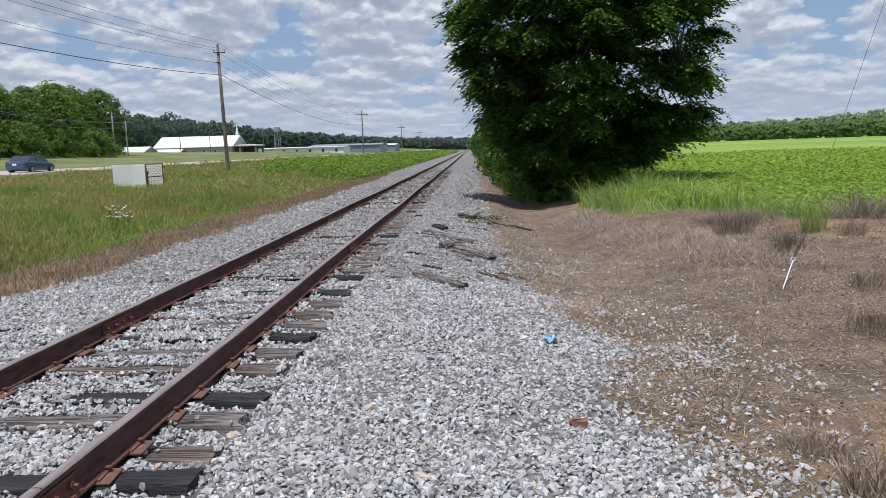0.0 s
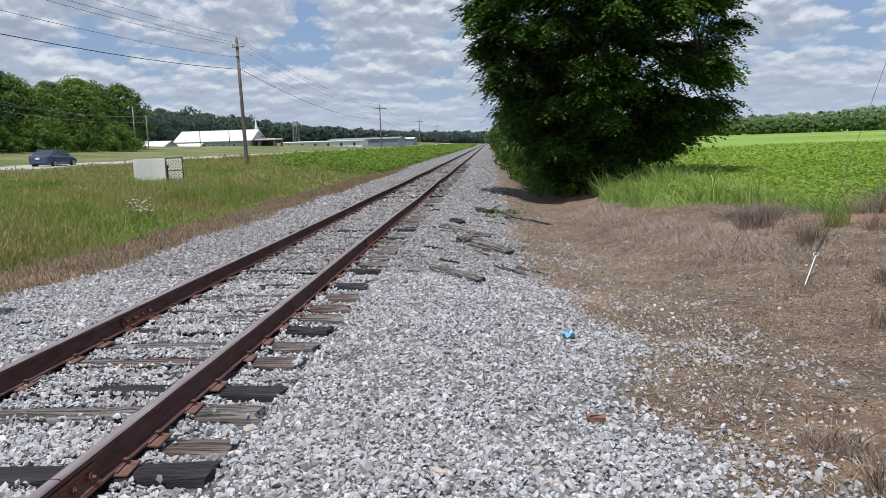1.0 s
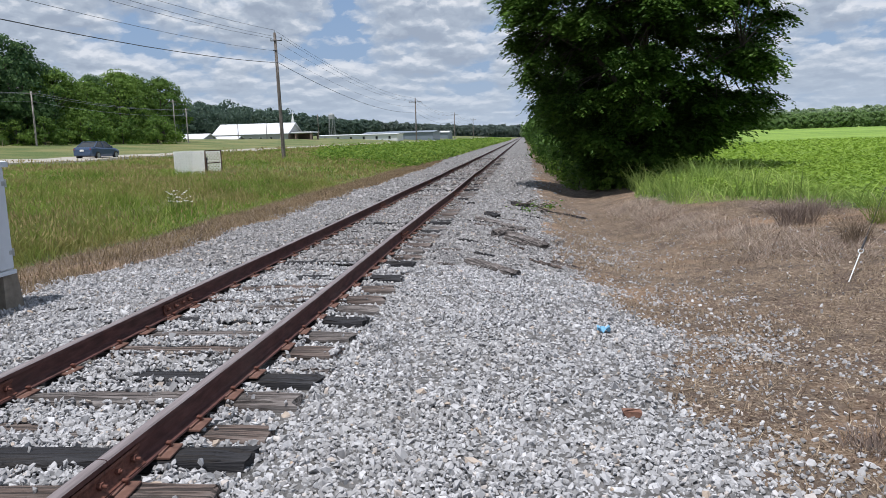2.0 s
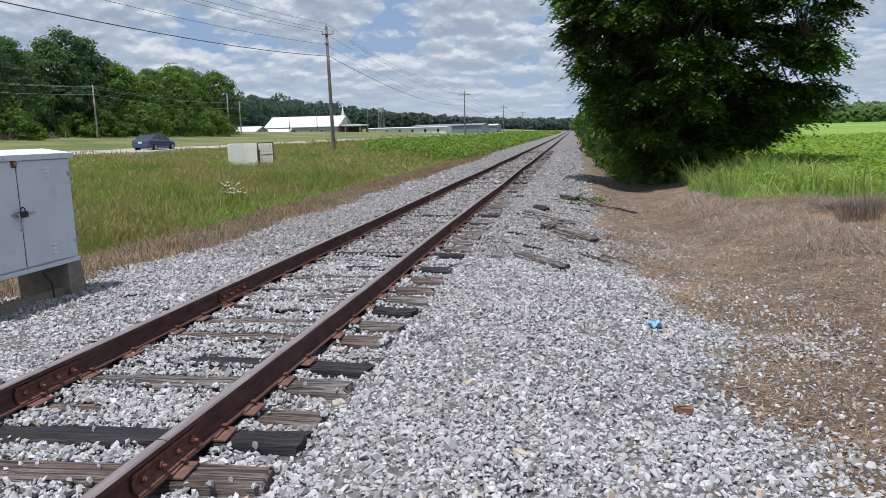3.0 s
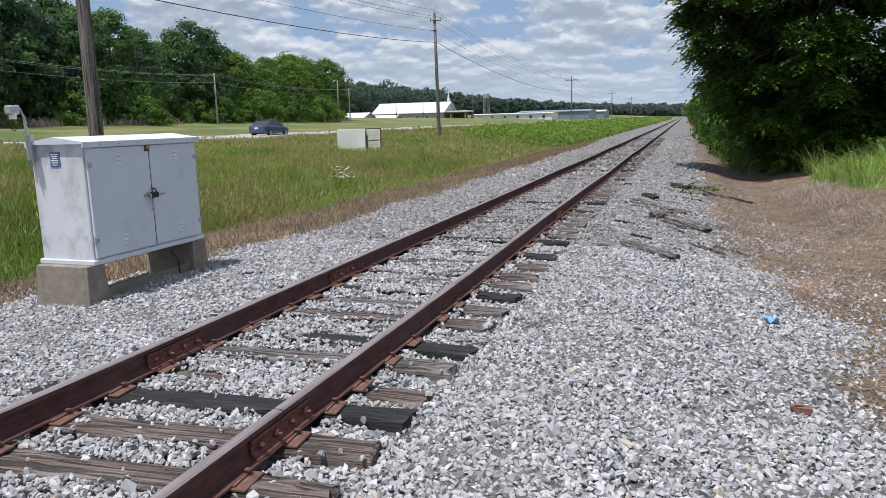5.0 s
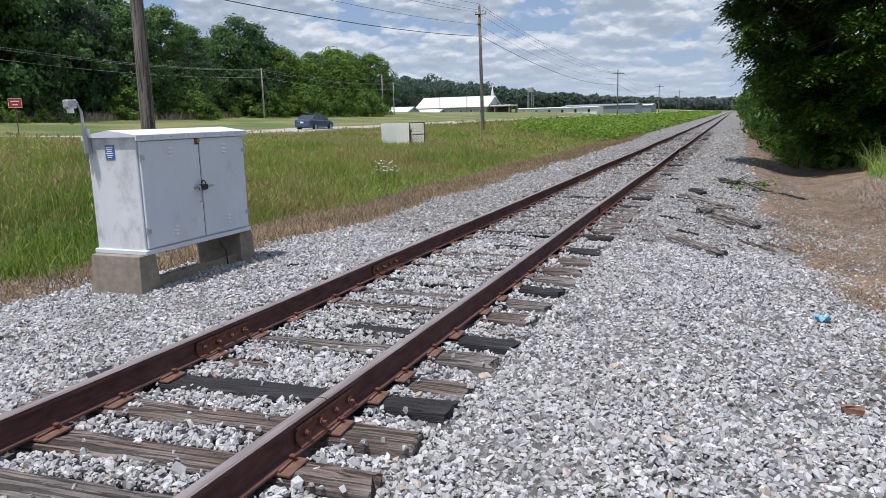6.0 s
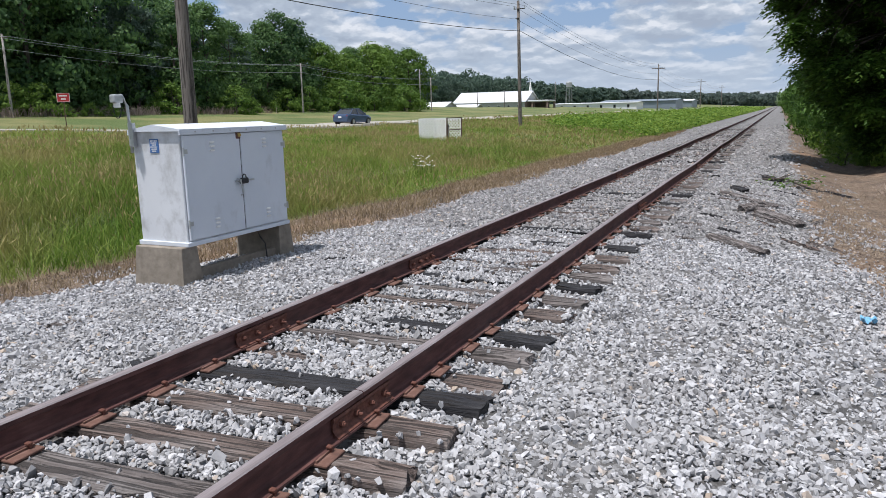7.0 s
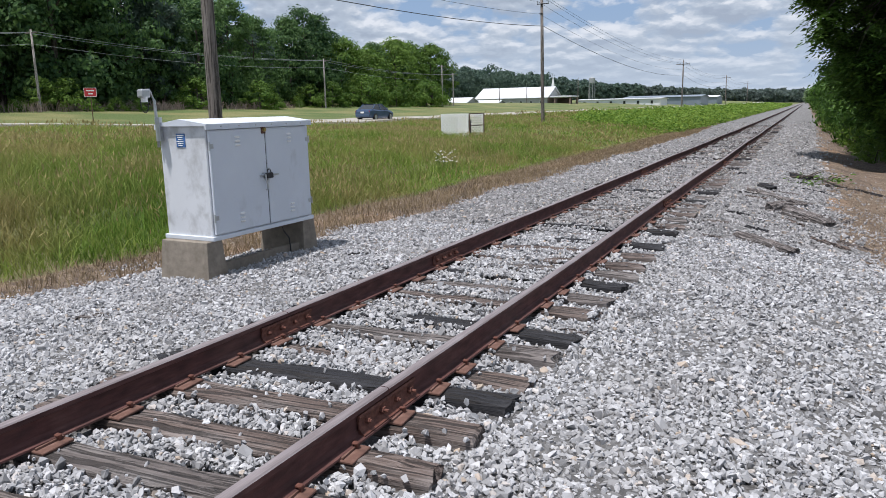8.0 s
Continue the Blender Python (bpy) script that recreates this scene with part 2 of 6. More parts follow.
    def plain(name, col, rough=0.5, metal=0.0, vary=0.25, scale=12):
        s = Shade(name, rough, metal)
        dk = tuple(v * (1 - vary) for v in col)
        c = s.ramp(s.noise(scale, 5), (0.3, dk), (0.7, col))
        s.bump(s.noise(scale * 6, 3), 0.12, 0.004)
        return s.done(c)

    M["galv"] = plain("galvanised steel", (0.50, 0.52, 0.53), 0.45, 0.6)
    M["dark"] = plain("dark hardware", (0.035, 0.035, 0.04), 0.5, 0.3)
    M["brass"] = plain("brass lock", (0.55, 0.40, 0.16), 0.35, 0.8)
    M["blue_sign"] = plain("blue plate", (0.06, 0.16, 0.40), 0.45)
    M["red_sign"] = plain("red sign paint", (0.50, 0.03, 0.035), 0.4, vary=0.1)
    M["white"] = plain("white paint", (0.80, 0.80, 0.79), 0.55, vary=0.08)
    M["blue_litter"] = plain("blue plastic", (0.22, 0.50, 0.74), 0.3)
    M["brick_red"] = plain("brown brick", (0.26, 0.135, 0.095), 0.9, vary=0.4, scale=30)
    M["wire"] = plain("black wire", (0.03, 0.03, 0.032), 0.6)
    M["cable"] = plain("bare aluminium cable", (0.26, 0.28, 0.30), 0.6, vary=0.1)
    M["lattice"] = plain("white lattice plastic", (0.86, 0.86, 0.85), 0.5, vary=0.12)
    M["rust_pipe"] = plain("rusty pipe", (0.13, 0.075, 0.055), 0.8)
    M["roof_white"] = plain("white metal roof", (0.60, 0.62, 0.65), 0.45, vary=0.05, scale=0.3)
    M["wall_tan"] = plain("pale metal wall", (0.40, 0.40, 0.39), 0.6, vary=0.1, scale=0.4)
    M["wall_white"] = plain("white metal wall", (0.72, 0.74, 0.76), 0.6, vary=0.06, scale=0.4)
    M["wall_grey"] = plain("grey metal wall", (0.20, 0.24, 0.29), 0.6, vary=0.12, scale=0.4)
    M["wall_brick"] = plain("brown brick wall", (0.26, 0.19, 0.16), 0.85, vary=0.3, scale=4)
    M["glass_dark"] = plain("dark window glass", (0.03, 0.035, 0.04), 0.1, vary=0.05)
    M["car_paint"] = plain("blue-grey car paint", (0.075, 0.115, 0.20), 0.22, 0.35, vary=0.05)
    M["tower"] = plain("weathered grey tank steel", (0.33, 0.35, 0.36), 0.6, vary=0.1, scale=0.5)
    M["tyre"] = plain("tyre rubber", (0.02, 0.02, 0.02), 0.85)
    M["rim"] = plain("alloy rim", (0.45, 0.46, 0.47), 0.35, 0.8)
    M["tail"] = plain("red lamp lens", (0.35, 0.02, 0.02), 0.2)
    s = Shade("worn pale concrete road", 0.9)
    c = s.ramp(s.noise(6, 6), (0.3, (0.30, 0.275, 0.235)), (0.7, (0.41, 0.38, 0.33)))
    c = s.mix(s.ramp(s.noise(0.3, 4), (0.45, 0.0), (0.7, 0.4)), c, (0.29, 0.28, 0.265))
    M["road"] = s.done(c)
    s = Shade("bark", 0.95)
    g = s.noise(9, 6, 0.65, (1, 1, 0.2))
    s.bump(g, 0.9, 0.03)
    M["bark"] = s.done(s.ramp(g, (0.3, (0.028, 0.022, 0.018)), (0.7, (0.12, 0.10, 0.085))))
    M["leaf"] = leaf_material("pinnate tree leaves", (0.009, 0.029, 0.008), (0.027, 0.073, 0.017), (0.115, 0.21, 0.034), 0.38)
    M["leaf_far"] = leaf_material("woodland leaves", (0.028, 0.066, 0.034), (0.064, 0.135, 0.055), (0.15, 0.25, 0.080), 0.42, patch=0.12)
    M["leaf_light"] = leaf_material("pale green scrub leaves", (0.036, 0.085, 0.018), (0.082, 0.165, 0.030), (0.18, 0.28, 0.055), 0.38, patch=0.3)
    M["weed"] = leaf_material("bright green weed leaves", (0.055, 0.125, 0.018), (0.135, 0.245, 0.036), (0.26, 0.36, 0.065), 0.42, patch=0.4)
    # Dark woodland green, with some distance haze put into its bluish tone.
    M["leaf_pine"] = leaf_material("dark haze-blued woodland needles", (0.056, 0.094, 0.080), (0.080, 0.126, 0.102), (0.115, 0.168, 0.125), 0.42, patch=0.1)
    # Distance haze is mixed into these pale leaf colours; no air is modelled.
    M["leaf_haze"] = leaf_material("distant woodland leaves paled with haze", (0.17, 0.25, 0.17), (0.23, 0.32, 0.19), (0.31, 0.39, 0.22), 0.45, patch=0.02)
    M["grass"] = leaf_material("rough green grass", (0.058, 0.122, 0.017), (0.122, 0.225, 0.031), (0.28, 0.34, 0.082), 0.42, 0.6, 0.16, (0.32, 0.245, 0.115))
    M["seed"] = leaf_material("tan seed heads", (0.24, 0.19, 0.085), (0.35, 0.29, 0.13), (0.47, 0.42, 0.20), 0.35, 0.8, 0.3)
    M["straw"] = leaf_material("dead brown stalks", (0.065, 0.044, 0.032), (0.22, 0.165, 0.118), (0.48, 0.39, 0.285), 0.15, 0.9, 0.5)
    M["tan"] = leaf_material("brown dead grass", (0.075, 0.055, 0.035), (0.19, 0.142, 0.090), (0.36, 0.28, 0.175), 0.2, 0.9, 0.5)
    M["mat"] = leaf_material("matted dead grass", (0.16, 0.12, 0.10), (0.34, 0.27, 0.225), (0.52, 0.44, 0.37), 0.15, 0.9, 0.6)
    M["deadbrush"] = leaf_material("dead purple-brown brush", (0.10, 0.075, 0.066), (0.21, 0.165, 0.145), (0.36, 0.29, 0.245), 0.15, 0.9, 0.5)
    M["crop"] = leaf_material("soybean leaves", (0.085, 0.16, 0.018), (0.16, 0.275, 0.035), (0.26, 0.375, 0.060), 0.38, 0.5, 0.3)
    s = Shade("brown soil clod", 0.95)
    c = s.ramp(s.island(), (0.0, (0.07, 0.047, 0.034)), (0.5, (0.20, 0.145, 0.105)), (0.9, (0.36, 0.285, 0.21)), (1.0, (0.55, 0.50, 0.44)))
    M["clod"] = s.done(c)
    M["flower"] = leaf_material("white flowers", (0.65, 0.65, 0.60), (0.75, 0.75, 0.70), (0.8, 0.8, 0.76), 0.3)
    M["leaf_wood"] = leaf_material("field-edge woodland leaves", (0.12, 0.20, 0.085), (0.19, 0.30, 0.11), (0.29, 0.41, 0.14), 0.45, patch=0.03)
    # Horizon treeline: its blue-grey haze is put straight into the leaf colour.
    M["leaf_haze_blue"] = leaf_material("far woodland leaves greyed with haze", (0.085, 0.115, 0.115), (0.115, 0.152, 0.142), (0.15, 0.19, 0.165), 0.4, patch=0.01)
    M["reed"] = leaf_material("pale green field-edge grass", (0.11, 0.19, 0.045), (0.22, 0.34, 0.075), (0.40, 0.50, 0.15), 0.45, 0.6, 0.4)
    M["leaf_bush"] = leaf_material("fresh green bush leaves", (0.035, 0.085, 0.016), (0.085, 0.17, 0.030), (0.19, 0.29, 0.05), 0.38)
    M["leaf_mid"] = leaf_material("green hedgerow leaves", (0.020, 0.052, 0.012), (0.044, 0.100, 0.020), (0.10, 0.185, 0.035), 0.35)
    return M


M = make_materials()


# ---- building helpers ----
def link_mesh(name, verts, faces, material, parent=None, label="", smooth=False):
    """A mesh object from arrays: faces all of one size."""
    verts = np.asarray(verts, dtype=np.float32).reshape(-1, 3)
    faces = np.asarray(faces, dtype=np.int32)
    me = bpy.data.meshes.new(name)
    n, k = faces.shape
    me.vertices.add(len(verts))
    me.vertices.foreach_set("co", verts.ravel())
    me.loops.add(n * k)
    me.loops.foreach_set("vertex_index", faces.ravel())
    me.polygons.add(n)
    me.polygons.foreach_set("loop_start", np.arange(0, n * k, k, dtype=np.int32))
    me.polygons.foreach_set("use_smooth", np.full(n, smooth, dtype=bool))
    me.update(calc_edges=True)
    me.materials.append(material)
    ob = new(name, me)
    ob.parent = parent
    if label:
        ob["label"] = label
    return ob


def part(name, bm, material, parent=None, label="", smooth=False):
    me = bpy.data.meshes.new(name)
    bmesh.ops.recalc_face_normals(bm, faces=bm.faces)
    bm.to_mesh(me)
    bm.free()
    me.materials.append(material)
    if smooth:
        for p in me.polygons:
            p.use_smooth = True
    ob = new(name, me)
    ob.parent = parent
    if label:
        ob["label"] = label
    return ob


def box(sx, sy, sz, m=None, bevel=0.0, bm=None, segs=1):
    """A box resting on z = 0 of the pose m, with bevelled edges."""
    bm = bm or bmesh.new()
    mm = (m or Matrix()) @ Matrix.Translation((0, 0, sz / 2)) @ Matrix.Diagonal((sx, sy, sz, 1))
    made = bmesh.ops.create_cube(bm, size=1.0, matrix=mm)["verts"]
    if bevel:
        edges = list({e for v in made for e in v.link_edges})
        bmesh.ops.bevel(bm, geom=edges, offset=bevel, segments=segs, affect="EDGES", profile=0.5)
    return bm


def rod(r, h, m=None, sides=10, r2=None, bm=None):
    bm = bm or bmesh.new()
    mm = (m or Matrix()) @ Matrix.Translation((0, 0, h / 2))
    bmesh.ops.create_cone(bm, cap_ends=True, segments=sides, radius1=r, radius2=r if r2 is None else r2, depth=h, matrix=mm)
    return bm


def tube(path, radii, sides=7, bm=None):
    """A tapered tube through points."""
    bm = bm or bmesh.new()
    pts = [Vector(p) for p in path]
    rings = []
    for i, p in enumerate(pts):
        d = (pts[min(i + 1, len(pts) - 1)] - pts[max(i - 1, 0)]).normalized()
        a = d.orthogonal().normalized()
        if abs(d.z) < 0.9:
            a = d.cross(Vector((0, 0, 1))).normalized()
        b = d.cross(a)
        r = radii[i] if hasattr(radii, "__len__") else radii
        rings.append([bm.verts.new(p + r * (math.cos(2 * math.pi * k / sides) * a + math.sin(2 * math.pi * k / sides) * b)) for k in range(sides)])
    for lo, hi in zip(rings, rings[1:]):
        for k in range(sides):
            bm.faces.new((lo[k], lo[(k + 1) % sides], hi[(k + 1) % sides], hi[k]))
    bm.faces.new(rings[0][::-1])
    bm.faces.new(rings[-1])
    return bm


def empty(name, m=None, label="", category="", group="", kind=""):
    ob = new(name)
    ob.empty_display_size = 0.2
    ob.matrix_world = m or Matrix()
    return tagged(ob, label, category, group, kind)


def turn_matrices(yaw, pitch, roll):
    """Many rotation matrices at once."""
    cy, sy, cp, sp, cr, sr = np.cos(yaw), np.sin(yaw), np.cos(pitch), np.sin(pitch), np.cos(roll), np.sin(roll)
    return np.stack([np.stack([cy * cp, cy * sp * sr - sy * cr, cy * sp * cr + sy * sr], -1),
                     np.stack([sy * cp, sy * sp * sr + cy * cr, sy * sp * cr - cy * sr], -1),
                     np.stack([-sp, cp * sr, cp * cr], -1)], -2)


def blades(rng, pts, height, width, lean=0.5, spread=0.35):
    """Bent grass blades at pts: arrays of points and triangles."""
    n = len(pts)
    h = height * rng.uniform(0.5, 1.15, n)
    w = width * rng.uniform(0.6, 1.3, n)
    a = rng.uniform(0, 2 * np.pi, n)
    side = np.stack([np.cos(a), np.sin(a), np.zeros(n)], -1)
    b = rng.uniform(0, 2 * np.pi, n)
    out = np.stack([np.cos(b), np.sin(b), np.zeros(n)], -1) * (h * rng.uniform(0.1, 1.0, n) * lean)[:, None]
    up = np.zeros((n, 3))
    up[:, 2] = h
    v = np.empty((n, 5, 3))
    v[:, 0] = pts - side * w[:, None] / 2
    v[:, 1] = pts + side * w[:, None] / 2
    mid = pts + up * 0.6 + out * spread
    v[:, 2] = mid - side * w[:, None] * 0.4
    v[:, 3] = mid + side * w[:, None] * 0.4
    v[:, 4] = pts + up * 0.97 + out
    f = np.array([[0, 1, 3], [0, 3, 2], [2, 3, 4]])
    return v.reshape(-1, 3), (f[None] + 5 * np.arange(n)[:, None, None]).reshape(-1, 3)


def leaves(rng, pts, length, width, droop=0.0, yaw=None, tilt=0.9):
    """Pointed leaves folded a little along the middle: arrays of points and triangles."""
    n = len(pts)
    ln = length * rng.uniform(0.6, 1.25, n)
    wd = width * rng.uniform(0.7, 1.25, n)
    yaw = rng.uniform(0, 2 * np.pi, n) if yaw is None else yaw
    r = turn_matrices(yaw, droop + rng.normal(0, tilt, n) * 0.6, rng.normal(0, tilt, n))
    base = np.array([[0, 0, 0], [0.45, 0.5, 0.10], [1, 0, -0.08], [0.45, -0.5, 0.10]])
    loc = np.repeat(base[None], n, 0)
    loc[:, :, 0] *= ln[:, None]
    loc[:, :, 1] *= wd[:, None]
    loc[:, :, 2] *= wd[:, None]
    v = np.einsum("nij,nkj->nki", r, loc) + pts[:, None]
    f = np.array([[0, 2, 1], [0, 3, 2]])
    return v.reshape(-1, 3), (f[None] + 4 * np.arange(n)[:, None, None]).reshape(-1, 3)


def canopy_leaves(rng, pts, normals, length, width, loose=0.45):
    """Leaves that lie along a crown's surface, as they turn to the light: arrays of points and triangles."""
    n = len(pts)
    nm = normals + rng.normal(0, loose, (n, 3))
    nm /= np.linalg.norm(nm, axis=1)[:, None]
    u = np.cross(nm, rng.normal(0, 1, (n, 3)))
    u /= np.linalg.norm(u, axis=1)[:, None]
    w = np.cross(nm, u)
    ln = (length * rng.uniform(0.6, 1.3, n))[:, None]
    wd = (width * rng.uniform(0.7, 1.3, n))[:, None]
    v = np.stack([pts - u * ln / 2, pts + w * wd / 2 + nm * wd * 0.08, pts + u * ln / 2 - nm * wd * 0.1, pts - w * wd / 2 + nm * wd * 0.08], 1)
    f = np.array([[0, 2, 1], [0, 3, 2]])
    return v.reshape(-1, 3), (f[None] + 4 * np.arange(n)[:, None, None]).reshape(-1, 3)


def join(*sets):
    vs, fs, k = [], [], 0
    for v, f in sets:
        vs.append(v)
        fs.append(f + k)
        k += len(v)
    return np.concatenate(vs), np.concatenate(fs)

# ---- ground ----
def smooth(a, b, x):
    k = np.clip((np.asarray(x, float) - a) / (b - a), 0, 1)
    return k * k * (3 - 2 * k)


def wobble(x, y, s=1.0, seed=0.0):
    """Smooth pseudo-random waves, about -1 to 1."""
    x, y = np.asarray(x, float) * s + seed, np.asarray(y, float) * s - seed
    return (np.sin(x * 1.7 + 1.3 * np.sin(y * 0.9)) + np.sin(y * 2.1 + 1.7 * np.sin(x * 1.2 + 2.0)) + np.sin((x + y) * 3.3 + 1.1 * np.sin(x * 2.3 - y))) / 3


def level(x, y):
    """Height of the ground; the rail tops are at z = 0."""
    x, y = np.asarray(x, float), np.asarray(y, float)
    z = np.interp(x, [-900, -300, -120, -72, -50, -40, -30, -20, -14, -9, -6.5, -5, -3.4, -1.5, 1.5, 2.4, 3.4, 4.2, 5.0, 6.2, 7.6, 9, 14, 40, 300, 900],
                  [16, 9, 4.2, 2.6, 1.25, 0.62, 0.42, 0.10, -0.06, -0.38, -0.55, -0.46, -0.30, -0.262, -0.262, -0.275, -0.36, -0.47, -0.49, -0.34, -0.10, 0.0, 0.02, 0.2, 1.0, 4])
    rise = np.exp(-((x + 33) / 22) ** 2) * smooth(45, 10, y) * 0.8 * (x < -8)
    dip = -0.18 * np.exp(-((x - 4.9) / 1.0) ** 2) * smooth(9, 15, y)
    flat = 0.12 * smooth(9, 3, y) * np.exp(-((x - 4.6) / 0.9) ** 2) - 0.14 * smooth(9, 4, y) * smooth(5.5, 7.5, x) * smooth(30, 14, x)
    far = smooth(250, 900, y) * (3.0 * smooth(-20, -200, x) + 2.5 * smooth(60, 300, x))
    rough = wobble(x, y, 1.1) * 0.03 * (smooth(1.6, 3.4, np.abs(x)) + smooth(4, 9, x)) + wobble(x, y, 0.16, 4.0) * 0.10 * smooth(5, 16, np.abs(x))
    return z + rise + dip + flat + far + rough


def zones(x, y):
    """How far a place is dirt, grass and crop; the rest is ballast."""
    gl = -3.15 + 0.25 * wobble(0, y, 0.5) - 1.9 * smooth(9.5, 4.0, y) - 1.4 * smooth(45, 75, y)
    gr = np.interp(y, [0, 4, 4.6, 5.5, 6.0, 6.8, 7.6, 9, 12, 18, 70, 400], [4.4, 4.2, 4.1, 3.9, 4.15, 4.4, 4.1, 3.75, 3.35, 3.3, 3.6, 3.6]) + 0.10 * wobble(0, y, 1.7)
    dirt = np.maximum(smooth(gl + 0.30, gl - 0.30, x), smooth(gr - 0.55, gr + 0.45, x + 0.22 * wobble(x, y, 1.9, 5.0)))
    el = -5.55 + 0.25 * wobble(0, y, 0.4, 2.0) - 0.5 * smooth(10, 5, y)
    er = np.interp(y, [-20, 12.5, 14.2, 19, 26, 32, 400], [40, 12, 9.3, 6.5, 6.2, 4.6, 4.4]) + 0.25 * wobble(0, y, 0.6)
    grass = np.maximum(smooth(el + 0.4, el - 0.4, x), smooth(er - 0.4, er + 0.4, x))
    crop = smooth(er + 0.6, er + 1.6, x) * smooth(13, 18, y + 0.15 * x)
    return dirt, grass, crop


def spread_steps(a, b, step, far, grow=1.13):
    """Even steps from a to b, then growing steps out to far on both sides."""
    mid = list(np.arange(a, b + 1e-6, step))
    lo, hi, s = [], [], step
    p, q = a, b
    while p > far[0] or q < far[1]:
        s *= grow
        p, q = p - s, q + s
        if p > far[0]:
            lo.insert(0, p)
        if q < far[1]:
            hi.append(q)
    return np.array([far[0]] + lo + mid + hi + [far[1]])


def build_ground():
    xs = spread_steps(-8, 11, 0.16, (-3500, 3500))
    ys = spread_steps(0.5, 24, 0.20, (-1500, 4500))
    gx, gy = np.meshgrid(xs, ys)
    v = np.stack([gx, gy, level(gx, gy)], -1).reshape(-1, 3)
    nx, ny = len(xs), len(ys)
    i = (np.arange(ny - 1)[:, None] * nx + np.arange(nx - 1)[None]).ravel()
    ob = link_mesh("ground", v, np.stack([i, i + 1, i + nx + 1, i + nx], -1), M["ground"], smooth=True)
    for name, val in zip(("dirt", "grass", "crop"), zones(v[:, 0], v[:, 1])):
        at = ob.data.attributes.new(name, "FLOAT", "POINT")
        at.data.foreach_set("value", val.astype(np.float32))
    tagged(ob, "ground of pale ballast, brown dirt, rough grass and green field", "ground", kind="structure")


build_ground()


def build_road():
    ys = np.concatenate([np.arange(-250, 300, 4.0), np.arange(300, 1500, 40.0)])
    xs = np.array([-38.6, -38.5, -35, -31.6, -31.5])
    gx, gy = np.meshgrid(xs, ys)
    gx = gx - 0.00006 * np.maximum(gy - 120, 0) ** 2 * 0.3
    gz = level(gx, gy) + np.array([-0.2, 0.14, 0.22, 0.20, -0.2])
    v = np.stack([gx, gy, gz], -1).reshape(-1, 3)
    nx, ny = len(xs), len(ys)
    i = (np.arange(ny - 1)[:, None] * nx + np.arange(nx - 1)[None]).ravel()
    tagged(link_mesh("road", v, np.stack([i, i + 1, i + nx + 1, i + nx], -1), M["road"]), "pale worn two-lane road through the grass", "road", kind="structure")


build_road()

# ---- track: rails, joints, ties ----
TIE_TOP = -0.19
GAUGE = 0.7525  # centre of a rail's head from the track's centre


def rail_section():
    """Half outline of a flat-bottomed rail, top at z = 0, 0.17 m high."""
    half = [(0.0, 0.0), (0.024, -0.0015), (0.033, -0.009), (0.035, -0.034), (0.010, -0.047), (0.0075, -0.075), (0.0085, -0.135), (0.022, -0.150), (0.066, -0.160), (0.068, -0.170)]
    return half + [(-x, z) for x, z in half[:0:-1]]


def sway(y, side):
    """Slight waves in the line and level of the old rails."""
    return 0.010 * math.sin(y * 0.33 + side) + 0.006 * math.sin(y * 0.9 + 2 * side), 0.008 * math.sin(y * 0.42 + 1.7 * side) * min(1.0, max(0.0, (y - 4) / 6))


def build_rail(side, y0, y1, step, label):
    bm = bmesh.new()
    sec = rail_section()
    n = max(1, round((y1 - y0) / step))
    rings = []
    for i in range(n + 1):
        y = y0 + 0.004 + (y1 - y0 - 0.008) * i / n
        dx, dz = sway(y, side)
        rings.append([bm.verts.new((side * GAUGE + dx + x, y, dz + z)) for x, z in sec])
    k = len(sec)
    for a, b in zip(rings, rings[1:]):
        for j in range(k):
            f = bm.faces.new((a[j], a[(j + 1) % k], b[(j + 1) % k], b[j]))
            f.material_index = 1 if j in (0, 1, k - 1, k - 2) else 0
    bm.faces.new(rings[0])
    bm.faces.new(rings[-1][::-1])
    ob = part("rail", bm, M["rail"])
    ob.data.materials.append(M["railtop"])
    return tagged(ob, label, "rail", "rails of the track")


def joint_bar(rail, side, y, face):
    """A bolted splice bar on one face of a rail joint (face: +1 or -1 in x)."""
    dx, dz = sway(y, side)
    x = side * GAUGE + dx
    bm = bmesh.new()
    out = [(0.013, -0.050), (0.030, -0.046), (0.034, -0.060), (0.024, -0.082), (0.024, -0.118), (0.040, -0.140), (0.060, -0.152), (0.058, -0.158), (0.020, -0.150)]
    rings = [[bm.verts.new((x + face * a, yy, dz + b)) for a, b in out] for yy in (y - 0.30, y + 0.30)]
    for j in range(len(out)):
        bm.faces.new((rings[0][j], rings[0][(j + 1) % len(out)], rings[1][(j + 1) % len(out)], rings[1][j]))
    bm.faces.new(rings[0])
    bm.faces.new(rings[1])
    bar = part("joint_bar", bm, M["joint"], rail, "rust-red splice bar")
    for i, off in enumerate((-0.23, -0.08, 0.08, 0.23)):
        bm = rod(0.021 if i % 2 else 0.017, 0.026, Matrix.Translation((x + face * 0.024, y + off, dz - 0.10)) @ Matrix.Rotation(face * math.pi / 2, 4, "Y"), 6)
        rod(0.010, 0.052 if i % 2 else 0.036, Matrix.Translation((x + face * 0.024, y + off, dz - 0.10)) @ Matrix.Rotation(face * math.pi / 2, 4, "Y"), 8, bm=bm)
        part("bolt", bm, M["joint"], bar)


